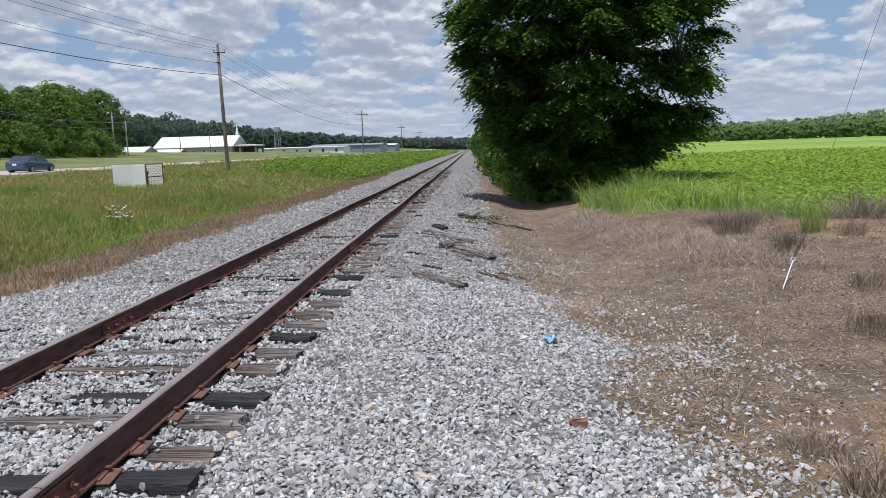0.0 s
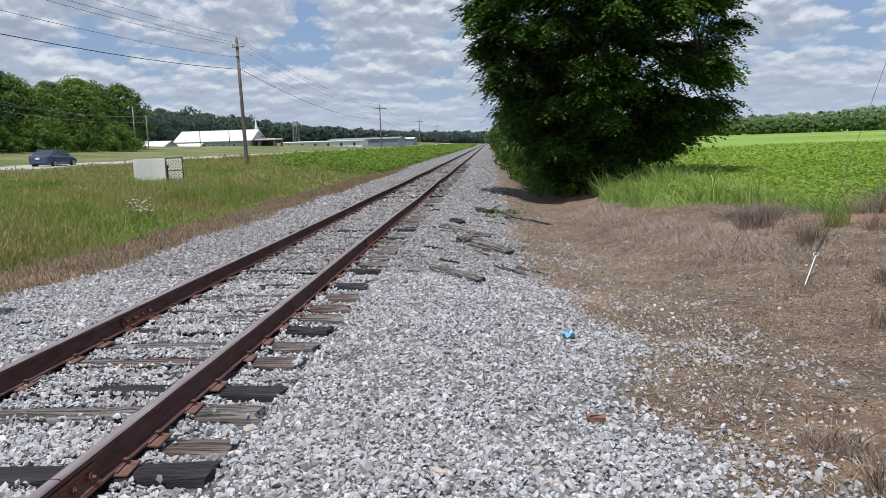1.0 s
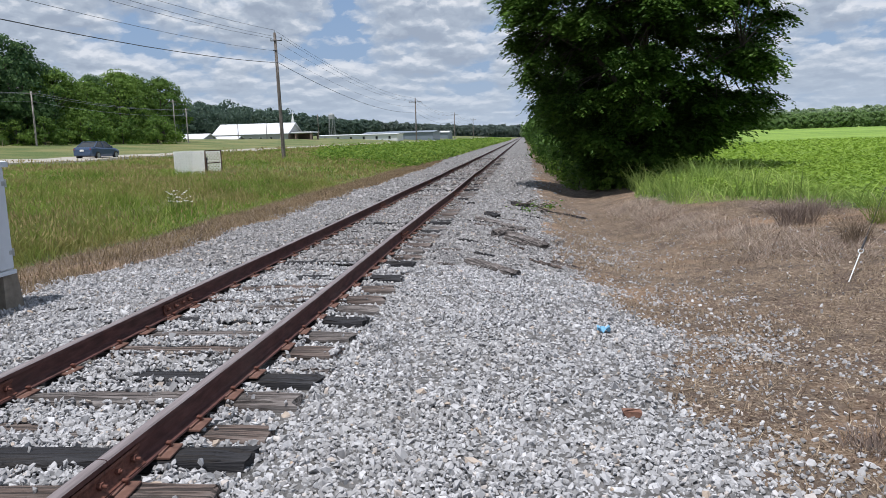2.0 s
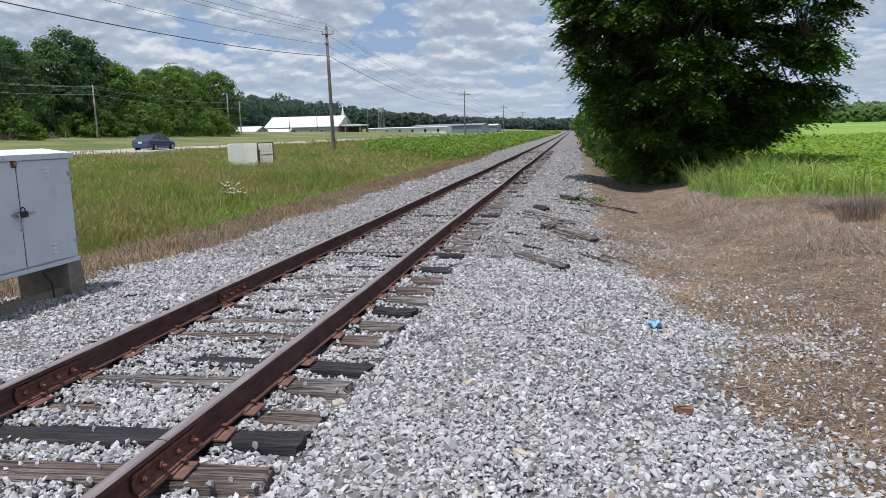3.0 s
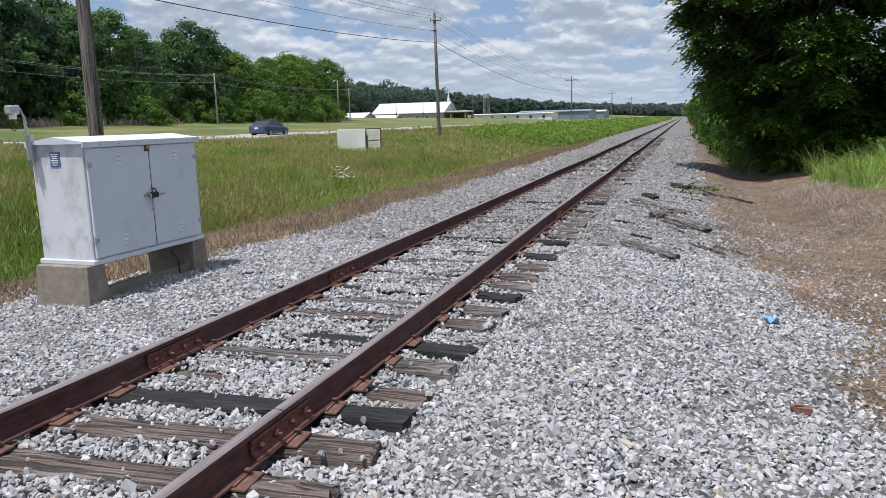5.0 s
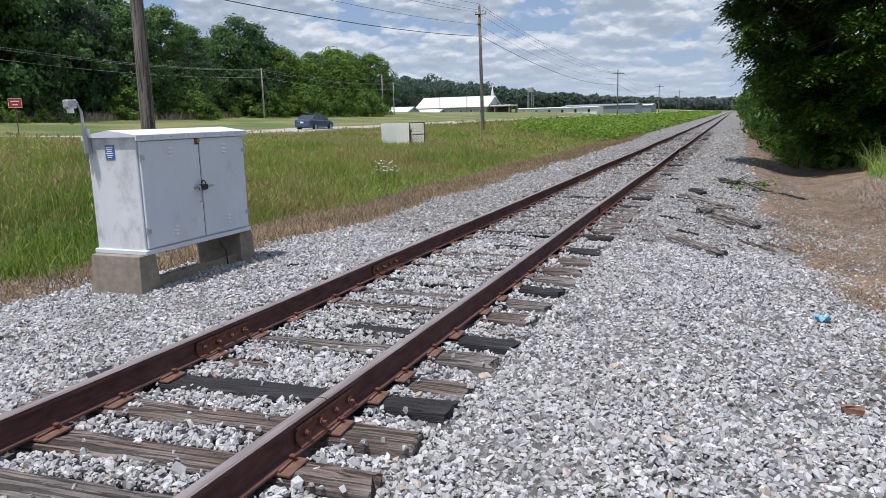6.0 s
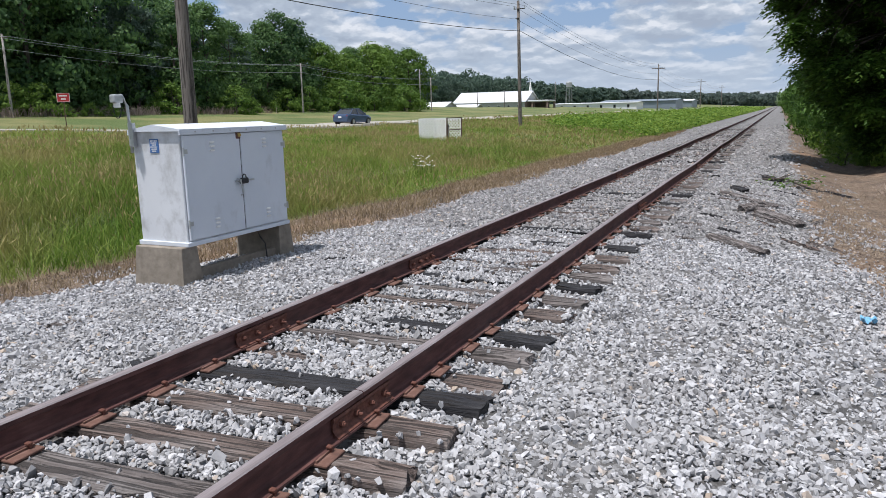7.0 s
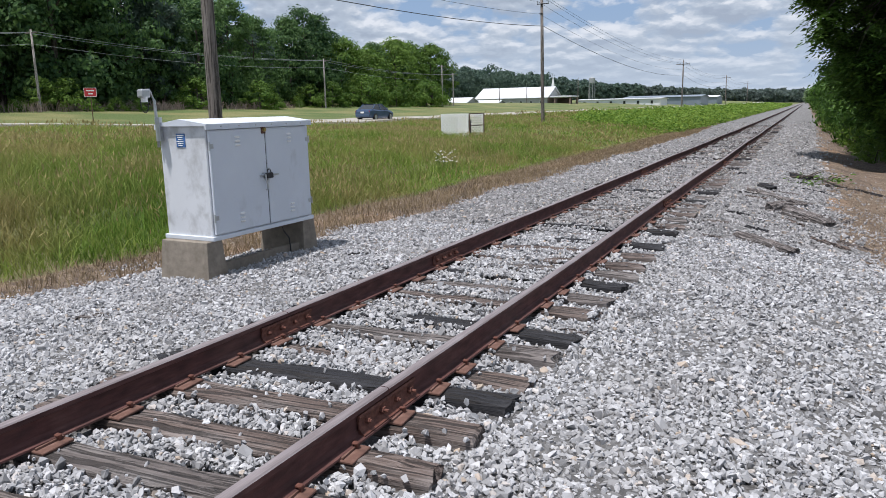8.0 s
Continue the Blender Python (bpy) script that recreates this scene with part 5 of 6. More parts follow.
def build_flowers():
    rng = np.random.default_rng(77)
    cx, cy = -7.3, 20.3
    z = float(level(cx, cy))
    p = np.stack([cx + rng.normal(0, 0.18, 45), cy + rng.normal(0, 0.18, 45), z + rng.uniform(0.35, 0.70, 45)], -1)
    plant = empty("wildflower", Matrix.Translation((cx, cy, z)), "clump of white wildflowers standing in the grass", "flower")
    p -= np.array([cx, cy, z])
    v, f = leaves(rng, p, 0.085, 0.08, 0.0, None, 0.3)
    tagged(link_mesh("blossoms", v, f, M["flower"], plant), "small white blossoms", kind="stuff")
    q = p.copy()
    q[:, 2] = 0
    v, f = blades(rng, q, 0.6, 0.02, 0.15)
    tagged(link_mesh("stems", v, f, M["grass"], plant), "thin green stems", kind="stuff")


build_flowers()

# ---- poles and wires ----
def build_pole(x, y, top, r, kind, lean=0.0, label="weathered grey timber utility pole with small insulators", base=None):
    z = float(level(x, y)) if base is None else base
    pole = empty("utility_pole", Matrix.Translation((x, y, z)), label, "utility pole", "poles along the line" if kind != "plain" else "")
    h = top - z
    bm = tube([(0, 0, -0.6), (0, 0, 0), (lean * 0.5, 0, h * 0.5), (lean, 0, h)], [r, r, r * 0.85, r * 0.68], 12)
    part("shaft", bm, M["pole_pale"] if kind == "far" else M["pole"], pole, smooth=True)
    if kind == "arm":
        arm = part("crossarm", box(2.4, 0.10, 0.12, Matrix.Translation((0, -0.12, h - 0.75)), 0.01), M["pole"], pole)
        for px in (-1.1, -0.5, 0.5, 1.1):
            part("insulator", rod(0.05, 0.16, Matrix.Translation((px, -0.12, h - 0.63)), 8, 0.03), M["galv"], arm)
    if kind in ("top", "arm"):
        part("top_pin", rod(0.05, 0.22, Matrix.Translation((lean, 0, h)), 8, 0.03), M["galv"], pole)
    if kind == "top":
        arm = part("bracket", box(1.0, 0.07, 0.07, Matrix.Translation((0, -0.14, h - 0.72)), 0.008), M["dark"], pole)
        for px in (-0.47, 0.47):
            part("insulator", rod(0.055, 0.24, Matrix.Translation((px, -0.14, h - 0.66)), 8, 0.035), M["galv"], arm)
        part("neutral_bracket", box(0.30, 0.06, 0.06, Matrix.Translation((-0.2, -0.12, h - 1.5)), 0.006), M["dark"], pole)
    if kind == "far":
        part("crossarm", box(1.6, 0.1, 0.1, Matrix.Translation((0, 0, h - 0.35)), 0.01), M["pole"], pole)
    return pole


def wire(a, b, sag, r=0.012, n=18, material="wire", label="thin dark overhead wire strung between poles"):
    a, b = Vector(a), Vector(b)
    pts = []
    for i in range(n + 1):
        k = i / n
        p = a.lerp(b, k)
        p.z -= 4 * sag * k * (1 - k)
        pts.append(p)
    tagged(part("overhead_wire", tube(pts, r, 5), M[material]), label, "wire", "overhead wires")


def build_lines():
    build_pole(-18, 61.5, 10.8, 0.17, "top", -0.15)
    build_pole(-18, 141, 9.3, 0.15, "arm")
    build_pole(-18, 221, 9.1, 0.15, "arm")
    build_pole(-18, 303, 9.4, 0.15, "arm")
    build_pole(-18, -19, 10.8, 0.17, "top")
    build_pole(-9.8, 13.1, 8.6, 0.165, "plain", 0.05, "thick weathered brown timber pole behind the cabinet")
    line = [(-19, 10.8), (61.5, 10.8), (141, 9.2), (221, 9.0), (303, 9.3)]
    for (y0, z0), (y1, z1) in zip(line, line[1:]):
        s = 1.5 if y0 < 0 else 1.2
        for dx, dz, r in ((-0.15, 0.2, 0.011), (-0.47, -0.45, 0.011), (0.47, -0.45, 0.011), (-0.3, -1.5, 0.011)):
            wire((-18 + dx, y0 - 0.1, z0 + dz), (-18 + dx, y1 - 0.1, z1 + dz), s, r)
        wire((-18, y0, z0 - 2.5), (-18, y1, z1 - 2.5), s + 0.1, 0.022)
    ends = []
    for b, top in ((70, 9.6), (55.2, 9.5), (35.5, 9.2), (26.45, 10.0), (25.6, 8.6)):
        x, y = 2.85 - 65, 65 / math.tan(math.radians(b))
        build_pole(x, y, top, 0.13, "far", 0, "slim grey utility pole before the wood")
        ends.append((x, y, top))
    for a, b in zip(ends[:3], ends[1:3] + ends[4:]):
        for dx, dz in ((-0.7, -0.25), (0.7, -0.25), (0, -1.3)):
            wire((a[0] + dx, a[1], a[2] + dz), (b[0] + dx, b[1], b[2] + dz), 0.7, 0.018, 18, "cable", "pale grey overhead cable before the wood")


build_lines()


def build_guy():
    """A guy wire with its anchor rod in the bare bank."""
    x, y = 6.62, 8.75
    z = float(level(x, y))
    guy = empty("guy_wire", Matrix.Translation((x, y, z)), "steel guy wire on an eye rod in the bank", "guy wire")
    d = Vector((2.42, 2.62, 3.66)).normalized()
    part("anchor_rod", tube([d * -0.25, d * 0.42], 0.008, 8), M["galv"], guy)
    eye = d * 0.45
    part("eye", tube([eye + 0.03 * (math.cos(a) * d + math.sin(a) * Vector((d.y, -d.x, 0)).normalized()) for a in np.linspace(0, 6.28, 11)], 0.008, 6), M["galv"], guy)
    part("clamp", tube([d * 0.48, d * 0.66], 0.013, 6), M["dark"], guy)
    part("strand", tube([d * 0.48, d * 12.0], 0.0032, 5), M["wire"], guy)


build_guy()


# ---- lattice screen with a standpipe ----
def build_lattice():
    x0, x1, y0, y1 = -15.45, -13.8, 36.4, 38.5
    z = float(level(-14.6, 37.4)) - 0.02
    h = 1.22
    pen = empty("lattice_enclosure", Matrix.Translation((x0, y0, z)), "white plastic lattice screen around a standpipe", "enclosure")
    w, d = x1 - x0, y1 - y0

    def panel(length, m):
        bm = bmesh.new()
        step, s = 0.19, 0.048
        n = int((length + h) / step)
        for sgn in (1, -1):
            for i in range(n):
                # a diagonal slat clipped to the panel
                a0 = i * step - h
                u0, v0, u1, v1 = a0, 0.0, a0 + h, h
                if u0 < 0:
                    v0, u0 = -u0, 0.0
                if u1 > length:
                    v1, u1 = v1 - (u1 - length), length
                if u1 - u0 < 0.03:
                    continue
                if sgn < 0:
                    u0, u1 = length - u0, length - u1
                ln = math.hypot(u1 - u0, v1 - v0)
                ang = math.atan2(v1 - v0, u1 - u0)
                box(ln, 0.006, s, m @ Matrix.Translation((u0, 0.005 * sgn, v0)) @ Matrix.Rotation(-ang, 4, "Y") @ Matrix.Translation((ln / 2, 0, -s / 2)), bm=bm)
        for zz in (0.0, h - 0.05):
            box(length, 0.02, 0.05, m @ Matrix.Translation((length / 2, 0, zz)), bm=bm)
        for uu in (0.02, length - 0.02):
            box(0.05, 0.025, h, m @ Matrix.Translation((uu, 0, 0)), bm=bm)
        part("lattice_panel", bm, M["lattice"], pen)

    panel(w, Matrix())
    panel(d, Matrix.Rotation(math.pi / 2, 4, "Z"))
    panel(w, Matrix.Translation((0, d, 0)))
    frame_bm = box(0.05, 0.05, h + 0.02, Matrix.Translation((w + 0.05, 0.05, 0)))
    box(0.05, 0.05, h + 0.02, Matrix.Translation((w + 0.05, d - 0.05, 0)), bm=frame_bm)
    for zz in (0.55, h - 0.02):
        box(0.05, d - 0.1, 0.05, Matrix.Translation((w + 0.05, d / 2, zz)), bm=frame_bm)
    part("rusty_frame", frame_bm, M["rust_pipe"], pen, "rusty brown pipe frame")
    bm = rod(0.07, 0.75, Matrix.Translation((w - 0.5, d * 0.62, 0)), 10)
    rod(0.11, 0.16, Matrix.Translation((w - 0.5, d * 0.62, 0.7)), 10, bm=bm)
    rod(0.05, 0.4, Matrix.Translation((w - 0.5, d * 0.62, 0.5)) @ Matrix.Rotation(math.pi / 2, 4, "X"), 8, bm=bm)
    part("standpipe", bm, M["dark"], pen, "dark standpipe with a valve")


build_lattice()


# ---- car on the road ----
def build_car(m):
    car = empty("car", m, "blue-grey four-door saloon car on the road", "car")
    # body from cross sections along its length (y forwards)
    secs = [(-2.18, 0.62, 0.45, 0.80), (-2.10, 0.80, 0.30, 0.98), (-1.55, 0.86, 0.22, 1.04), (-0.6, 0.87, 0.20, 0.98), (0.75, 0.87, 0.20, 0.95), (1.55, 0.85, 0.22, 0.86), (2.05, 0.78, 0.28, 0.72), (2.2, 0.60, 0.42, 0.60)]
    bm = bmesh.new()
    rings = []
    for y, w, lo, hi in secs:
        prof = [(-w * 0.93, lo), (-w, lo + 0.18), (-w, hi - 0.14), (-w * 0.9, hi), (w * 0.9, hi), (w, hi - 0.14), (w, lo + 0.18), (w * 0.93, lo)]
        rings.append([bm.verts.new((x, y, z)) for x, z in prof])
    for a, b in zip(rings, rings[1:]):
        for j in range(8):
            bm.faces.new((a[j], a[(j + 1) % 8], b[(j + 1) % 8], b[j]))
    bm.faces.new(rings[0])
    bm.faces.new(rings[-1])
    body = part("body", bm, M["car_paint"], car, smooth=False)
    bm = bmesh.new()
    low = [(-0.80, -1.75, 0.98), (0.80, -1.75, 0.98), (0.82, 1.05, 0.93), (-0.82, 1.05, 0.93)]
    top = [(-0.62, -0.95, 1.45), (0.62, -0.95, 1.45), (0.62, 0.15, 1.47), (-0.62, 0.15, 1.47)]
    lo = [bm.verts.new(p) for p in low]
    hi = [bm.verts.new(p) for p in top]
    for j in range(4):
        bm.faces.new((lo[j], lo[(j + 1) % 4], hi[(j + 1) % 4], hi[j]))
    bm.faces.new(hi)
    part("cabin_glass", bm, M["glass_dark"], car, "dark tinted glass")
    part("roof", box(1.28, 1.2, 0.03, Matrix.Translation((0, -0.4, 1.455)), 0.012), M["car_paint"], car)
    for sx in (-1, 1):
        for lo_p, hi_p in (((0.80, -1.72, 0.97), (0.64, -0.97, 1.45)), ((0.82, 1.02, 0.93), (0.63, 0.16, 1.46)), ((0.82, -0.3, 0.95), (0.64, -0.35, 1.46))):
            part("pillar", tube([(sx * lo_p[0], *lo_p[1:]), (sx * hi_p[0], *hi_p[1:])], 0.035, 6), M["car_paint"], car)
        part("tail_light", box(0.26, 0.08, 0.16, Matrix.Translation((sx * 0.62, -2.1, 0.74)), 0.02), M["tail"], body, "red tail light")
        part("mirror", box(0.14, 0.09, 0.12, Matrix.Translation((sx * 0.95, 0.65, 0.95)), 0.02), M["car_paint"], body)
        for wy in (-1.32, 1.32):
            side = Matrix.Translation((sx * 0.72, wy, 0.31)) @ Matrix.Rotation(sx * math.pi / 2, 4, "Y")
            tyre = part("wheel", rod(0.31, 0.2, side, 20), M["tyre"], car)
            part("rim", rod(0.20, 0.015, Matrix.Translation((sx * 0.92, wy, 0.31)) @ Matrix.Rotation(sx * math.pi / 2, 4, "Y"), 16), M["rim"], tyre)
    part("bumper", box(1.5, 0.1, 0.22, Matrix.Translation((0, -2.15, 0.36)), 0.03), M["car_paint"], body)
    part("number_plate", box(0.34, 0.02, 0.15, Matrix.Translation((0, -2.2, 0.66))), M["white"], body, "pale blank number plate")
    return car


def place_cars():
    x, y = -33.4, 58.5
    build_car(Matrix.Translation((x, y, float(level(x, y)) + 0.125)))


place_cars()


# ---- road sign ----
def build_sign():
    x, y = -41.0, 34.2
    z = float(level(x, y))
    sign = empty("road_sign", Matrix.Translation((x, y, z)) @ Matrix.Rotation(math.radians(52), 4, "Z"), "red road sign with pale lettering on a thin post", "road sign")
    part("post", box(0.06, 0.05, 2.9 - z + 0.4, Matrix.Translation((0, 0.03, 0))), M["rust_pipe"], sign)
    zc = 2.8 - z
    board = part("board", box(0.78, 0.012, 0.60, Matrix.Translation((0, 0, zc)), 0.0), M["red_sign"], sign)
    bm = box(0.78, 0.006, 0.025, Matrix.Translation((0, -0.01, zc)))
    box(0.78, 0.006, 0.025, Matrix.Translation((0, -0.01, zc + 0.575)), bm=bm)
    for sx in (-1, 1):
        box(0.025, 0.006, 0.55, Matrix.Translation((sx * 0.3775, -0.01, zc + 0.025)), bm=bm)
    part("border", bm, M["white"], board)
    part("lettering_bar", box(0.50, 0.006, 0.08, Matrix.Translation((0, -0.010, zc + 0.37))), M["white"], board)
    part("lettering_bar", box(0.30, 0.006, 0.08, Matrix.Translation((0, -0.010, zc + 0.16))), M["white"], board)


build_sign()


# ---- buildings along the far side ----
def gabled(name, x0, x1, y0, y1, eave, ridge, wall, roof, label, windows=6, base=None, group=""):
    """A building whose ridge runs along x; its long front faces -y."""
    z = float(level((x0 + x1) / 2, y0)) if base is None else base
    b = empty(name, Matrix.Translation((x0, y0, z)), label, "building", group)
    w, d = x1 - x0, y1 - y0
    bm = bmesh.new()
    pts = [(0, 0, -2), (w, 0, -2), (w, d, -2), (0, d, -2), (0, 0, eave), (w, 0, eave), (w, d, eave), (0, d, eave), (0, d / 2, ridge - 0.1), (w, d / 2, ridge - 0.1)]
    v = [bm.verts.new(p) for p in pts]
    for f in ((0, 1, 5, 4), (2, 3, 7, 6), (1, 2, 6, 9, 5), (3, 0, 4, 8, 7), (0, 3, 2, 1)):
        bm.faces.new([v[i] for i in f])
    part("wall_shell", bm, wall, b)
    bm = bmesh.new()
    o, t = 0.5, 0.15
    for sgn, (ya, yb) in ((1, (-o, d / 2)), (-1, (d + o, d / 2))):
        drop = (ridge - eave) * o / (d / 2)
        q = [(-o, ya, eave - drop), (w + o, ya, eave - drop), (w + o, yb, ridge), (-o, yb, ridge)]
        lo = [bm.verts.new(p) for p in q]
        hi = [bm.verts.new((p[0], p[1], p[2] + t)) for p in q]
        bm.faces.new(lo)
        bm.faces.new(hi)
        for j in range(4):
            bm.faces.new((lo[j], lo[(j + 1) % 4], hi[(j + 1) % 4], hi[j]))
    part("roof", bm, roof, b, "pale metal roof")
    for i in range(windows):
        cx = w * (i + 0.6) / (windows + 0.2)
        win = part("window", box(1.0, 0.08, 1.3, Matrix.Translation((cx, -0.03, eave * 0.30)), 0.0), M["wall_tan"] if wall is not M["wall_tan"] else M["white"], b)
        part("pane", box(0.8, 0.03, 1.1, Matrix.Translation((cx, -0.08, eave * 0.30 + 0.1))), M["glass_dark"], win)
    return b


def build_town():
    church = gabled("church", -99.5, -74.0, 232, 247, 3.4, 6.8, M["wall_tan"], M["roof_white"], "long pale metal church with a white roof and steeple", 7, 1.2)
    bm = rod(0.5, 1.2, Matrix.Translation((25.0, 7.5, 6.6)), 4)
    rod(0.42, 2.6, Matrix.Translation((25.0, 7.5, 7.8)), 4, 0.03, bm=bm)
    part("steeple", bm, M["white"], church, "white spire")
    part("brick_gable", box(0.25, 14.6, 3.3, Matrix.Translation((25.65, 7.5, 0))), M["wall_brick"], church, "brown brick end wall")
    porch = part("porch", box(7.5, 9.0, 0.5, Matrix.Translation((29.4, 6.0, 3.2)), 0.1), M["roof_white"], church)
    for px, py in ((32.6, 2.0), (32.6, 10.0), (27.5, 2.0)):
        part("porch_post", box(0.5, 0.5, 4.2, Matrix.Translation((px, py, -1.0))), M["wall_brick"], porch)
    part("porch_wall", box(5.0, 0.4, 4.0, Matrix.Translation((29.0, 8.0, -1.0))), M["wall_brick"], porch)
    gabled("shed", -101, -88.5, 199, 209, 1.9, 3.5, M["wall_tan"], M["roof_white"], "low pale shed with a wide white roof", 2, 1.1)
    gabled("shed", -89, -81.5, 206, 214, 1.4, 2.6, M["wall_tan"], M["roof_white"], "small pale shed beside the wood", 1, 1.1)
    gabled("warehouse", -81, -48, 291, 306, 2.7, 3.0, M["wall_white"], M["roof_white"], "long low white metal warehouse", 6, 1.0)
    gabled("warehouse", -74, -40, 345, 372, 3.0, 3.8, M["wall_grey"], M["wall_grey"], "long low blue-grey metal warehouse", 0, 1.6)
    gabled("warehouse", -70, -46, 470, 500, 3.2, 4.2, M["wall_grey"], M["roof_white"], "distant warehouse with a pale roof", 0, 2.0)
    # water tower
    x, y = 2.85 - 500 * math.sin(math.radians(14.95)), 500 * math.cos(math.radians(14.95))
    z = float(level(x, y))
    tower = empty("water_tower", Matrix.Translation((x, y, z)), "pale water tower on thin legs", "water tower")
    bm = rod(2.1, 2.8, Matrix.Translation((0, 0, 11.6)), 16)
    rod(2.1, 0.9, Matrix.Translation((0, 0, 14.4)), 16, 0.5, bm=bm)
    part("tank", bm, M["tower"], tower)
    for k in range(6):
        a = k * math.pi / 3
        part("leg", tube([(2.2 * math.cos(a), 2.2 * math.sin(a), -0.5), (1.9 * math.cos(a), 1.9 * math.sin(a), 11.8)], 0.16, 6), M["tower"], tower)
    # thin mast near the church
    for b, d, top in ((16.0, 240, 10.4), (22.0, 225, 7.4), (19.9, 225, 7.6)):
        x, y = 2.85 - d * math.sin(math.radians(b)), d * math.cos(math.radians(b))
        build_pole(x, y, top, 0.12, "plain", 0.0, "thin grey lamp pole by the church")


build_town()


# ---- broken ties, sticks and litter along the ballast ----
def lay_timber(a, b, width, height, material, label, seed, lift=0.0, name="broken_tie"):
    rng = np.random.default_rng(seed)
    ax, ay = a
    bx, by = b
    za, zb = float(level(ax, ay)), float(level(bx, by))
    ln = math.hypot(bx - ax, by - ay)
    m = Matrix.Translation(((ax + bx) / 2, (ay + by) / 2, (za + zb) / 2 + height * 0.52 + lift)) @ Matrix.Rotation(math.atan2(by - ay, bx - ax), 4, "Z") @ Matrix.Rotation(-math.atan2(zb - za, ln), 4, "Y") @ Matrix.Rotation(rng.normal(0, 0.15), 4, "X")
    ob = part(name, timber_block(rng, ln, width * 0.85, height, 0.022, 12), M[material])
    ob.matrix_world = m
    tagged(ob, label, "timber", "discarded timber")


lay_timber((2.03, 10.25), (2.72, 9.35), 0.22, 0.15, "tie_grey", "splintered grey tie piece lying on ballast", 1)
lay_timber((2.40, 13.55), (3.18, 12.1), 0.24, 0.17, "tie_grey", "long splintered grey tie piece on the slope", 2)
lay_timber((2.34, 13.0), (2.55, 13.5), 0.2, 0.13, "tie_grey", "short pale broken tie end", 3, 0.06)
lay_timber((2.5, 12.75), (2.85, 12.3), 0.14, 0.10, "tie_grey", "thin grey splinter of timber", 4)
lay_timber((1.85, 15.9), (2.78, 14.0), 0.26, 0.16, "tie_grey", "long weathered broken tie half sunk in ballast", 5, -0.02)
lay_timber((1.95, 16.8), (2.25, 16.2), 0.2, 0.14, "tie_black", "dark broken tie end", 6)
lay_timber((3.38, 12.6), (3.55, 13.2), 0.09, 0.06, "tie_grey", "short grey timber offcut", 7)
lay_timber((3.28, 10.75), (3.62, 10.55), 0.16, 0.06, "tie_brown", "reddish-brown rotten timber scrap", 8, -0.01)
lay_timber((2.55, 19.3), (2.95, 18.9), 0.22, 0.16, "tie_black", "dark butt of a broken tie", 9, 0.03)
lay_timber((3.3, 18.6), (4.4, 18.4), 0.09, 0.06, "tie_black", "dark stick lying on the dirt", 10)
lay_timber((3.25, 17.9), (3.38, 18.2), 0.10, 0.10, "tie_grey", "short pale log end", 11)
lay_timber((1.35, 19.3), (1.50, 19.2), 0.14, 0.12, "tie_black", "small dark timber knot beside the rail", 12)
lay_timber((1.45, 11.35), (1.85, 11.4), 0.18, 0.05, "tie_grey", "end of an old tie in the ballast", 13, -0.01)
lay_timber((2.35, 8.35), (2.65, 8.2), 0.14, 0.04, "tie_brown", "flat brown scrap in the gravel", 14, -0.012)
lay_timber((-3.05, 4.05), (-2.85, 4.28), 0.10, 0.05, "tie_grey", "small grey wood chip on ballast", 15, -0.01)
lay_timber((-2.3, 7.35), (-1.95, 7.5), 0.14, 0.07, "tie_black", "dark wood scrap beside the rail", 16, -0.02)
lay_timber((1.05, 5.25), (1.35, 5.32), 0.09, 0.05, "tie_grey", "pale sliver of wood by a tie end", 17, 0.0)


for k in range(14):
    sx, sy = 1.6 + 0.12 * k % 1.5, 10.2 + (k * 2.37) % 8.5
    lay_timber((sx, sy), (sx + 0.25 + 0.07 * (k % 4), sy - 0.18 - 0.11 * (k % 3)), 0.06 + 0.012 * (k % 4), 0.05, ("tie_grey", "tie_black", "tie_brown")[k % 3], "thin weathered splinter of tie timber on ballast", 120 + k, 0.0, "timber_splinter")


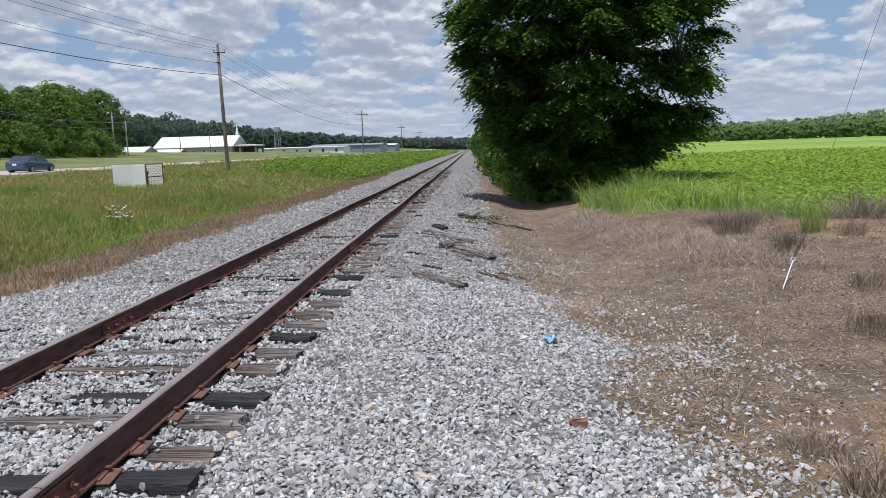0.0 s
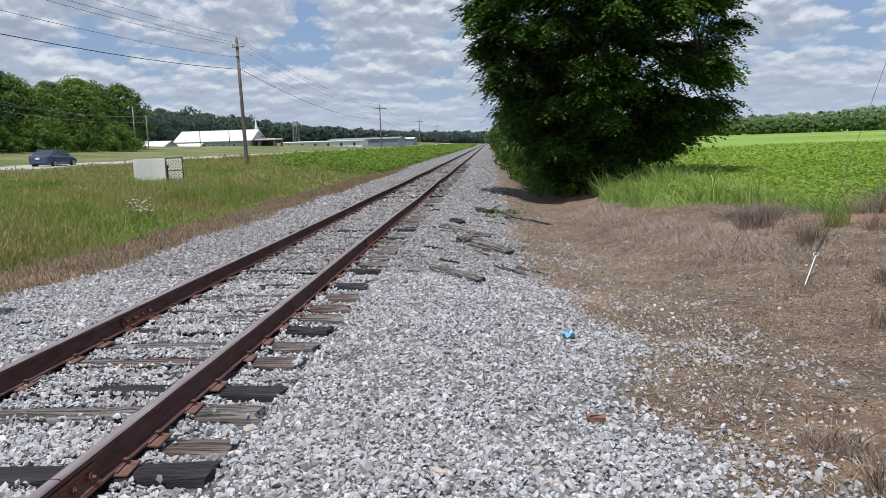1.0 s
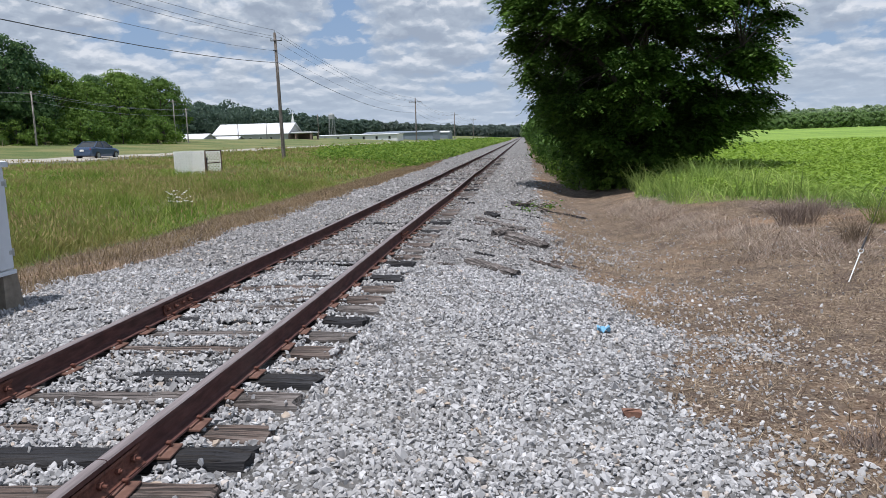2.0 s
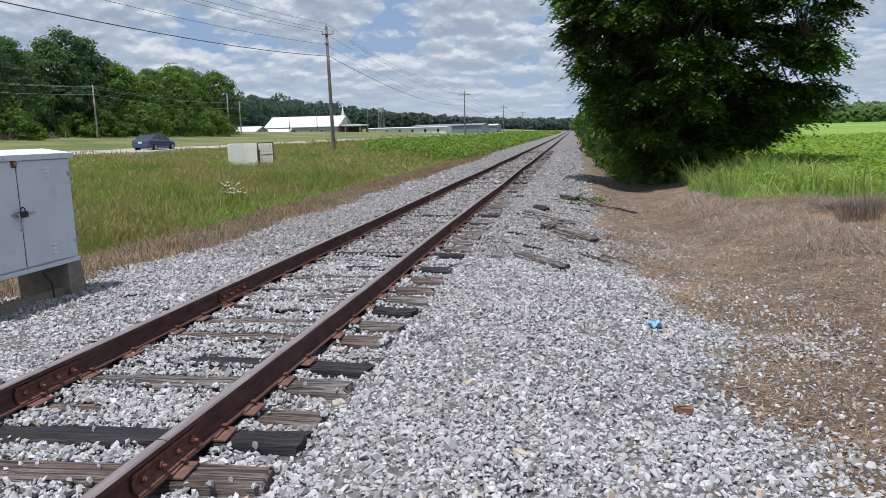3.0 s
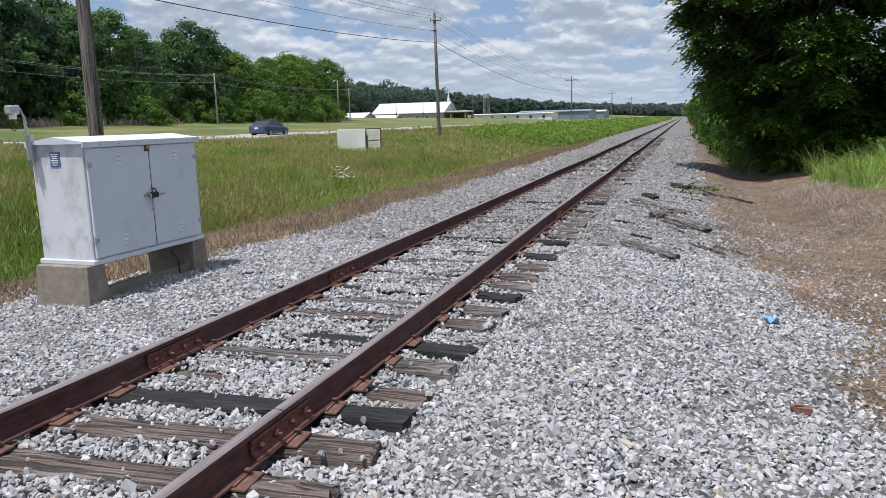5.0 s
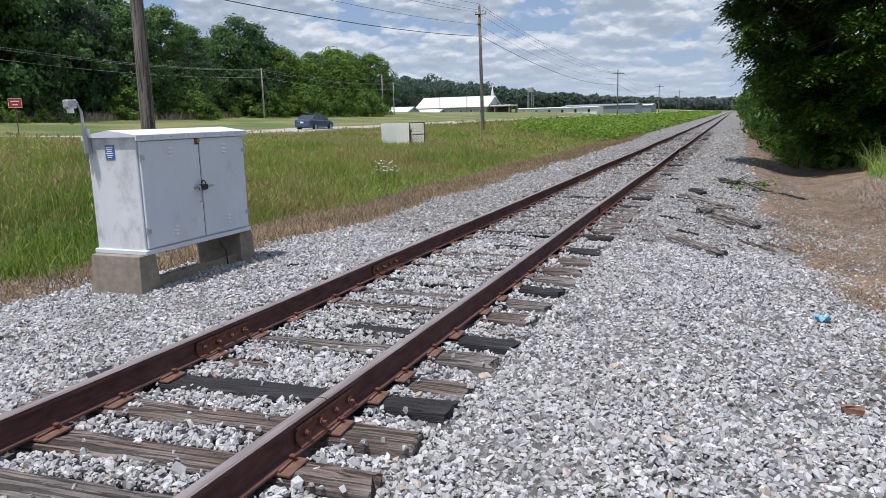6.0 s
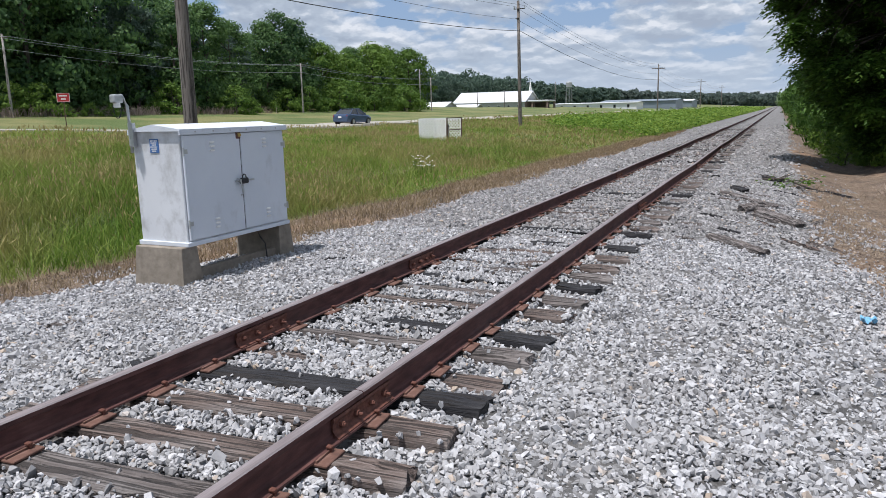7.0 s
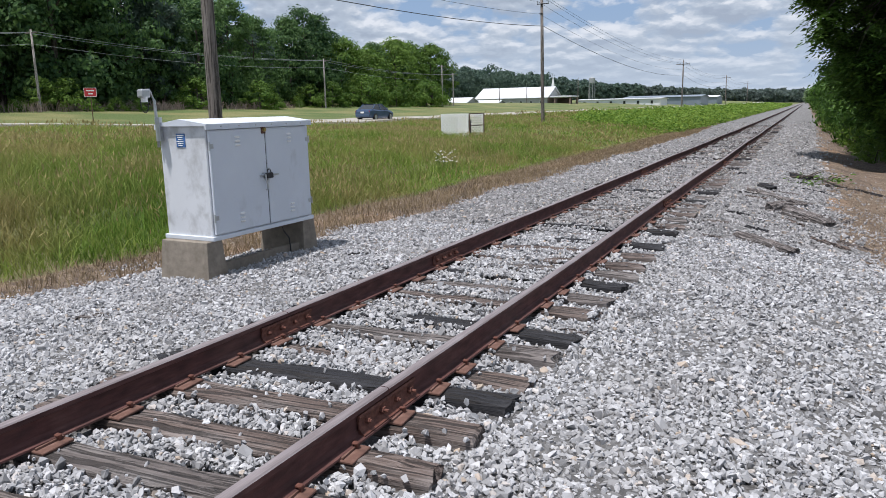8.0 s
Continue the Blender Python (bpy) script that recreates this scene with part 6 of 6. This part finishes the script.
def build_branch():
    rng = np.random.default_rng(91)
    x, y = 3.0, 18.3
    z = float(level(x, y))
    br = empty("fallen_branch", Matrix.Translation((x, y, z)), "fallen twiggy branch with some green leaves", "branch")
    bm = tube([(-0.5, 0.9, 0.06), (0, 0.2, 0.16), (0.3, -0.6, 0.10), (0.7, -1.6, 0.05)], [0.03, 0.026, 0.02, 0.008], 6)
    for k in range(7):
        s = Vector((rng.uniform(-0.3, 0.3), rng.uniform(-0.7, 0.7), 0.12))
        tube([s, s + Vector((rng.uniform(-0.5, 0.5), rng.uniform(-0.4, 0.4), rng.uniform(0.02, 0.22)))], [0.012, 0.004], 5, bm)
    part("wood", bm, M["bark"], br)
    p = np.stack([rng.normal(0.15, 0.35, 90), rng.normal(-0.2, 0.5, 90), rng.uniform(0.05, 0.22, 90)], -1)
    v, f = leaves(rng, p, 0.13, 0.06, 0.2, None, 0.5)
    link_mesh("leaves", v, f, M["leaf_light"], br)


build_branch()


def build_litter():
    rng = np.random.default_rng(95)
    x, y = 3.60, 6.85
    z = float(level(x, y))
    bm = bmesh.new()
    bmesh.ops.create_grid(bm, x_segments=9, y_segments=6, size=0.5, matrix=Matrix.Diagonal((0.125, 0.075, 1, 1)))
    for v in bm.verts:
        v.co.z = 0.035 + 0.03 * math.sin(v.co.x * 60 + 2) * math.cos(v.co.y * 70) + rng.normal(0, 0.006)
    bmesh.ops.solidify(bm, geom=bm.faces[:], thickness=0.003)
    ob = part("plastic_bag", bm, M["blue_litter"])
    ob.location = (x, y, z + 0.012)
    tagged(ob, "crumpled scrap of bright blue plastic on gravel", "litter")
    x, y = 3.57, 4.78
    bm = box(0.12, 0.07, 0.06, None, 0.012)
    for v in bm.verts:
        v.co += Vector(rng.normal(0, 0.005, 3))
    ob = part("brick", bm, M["brick_red"])
    ob.matrix_world = Matrix.Translation((x, y, float(level(x, y)) + 0.0)) @ Matrix.Rotation(0.1, 4, "Z")
    tagged(ob, "worn brown lump of brick on the gravel", "brick")


build_litter()
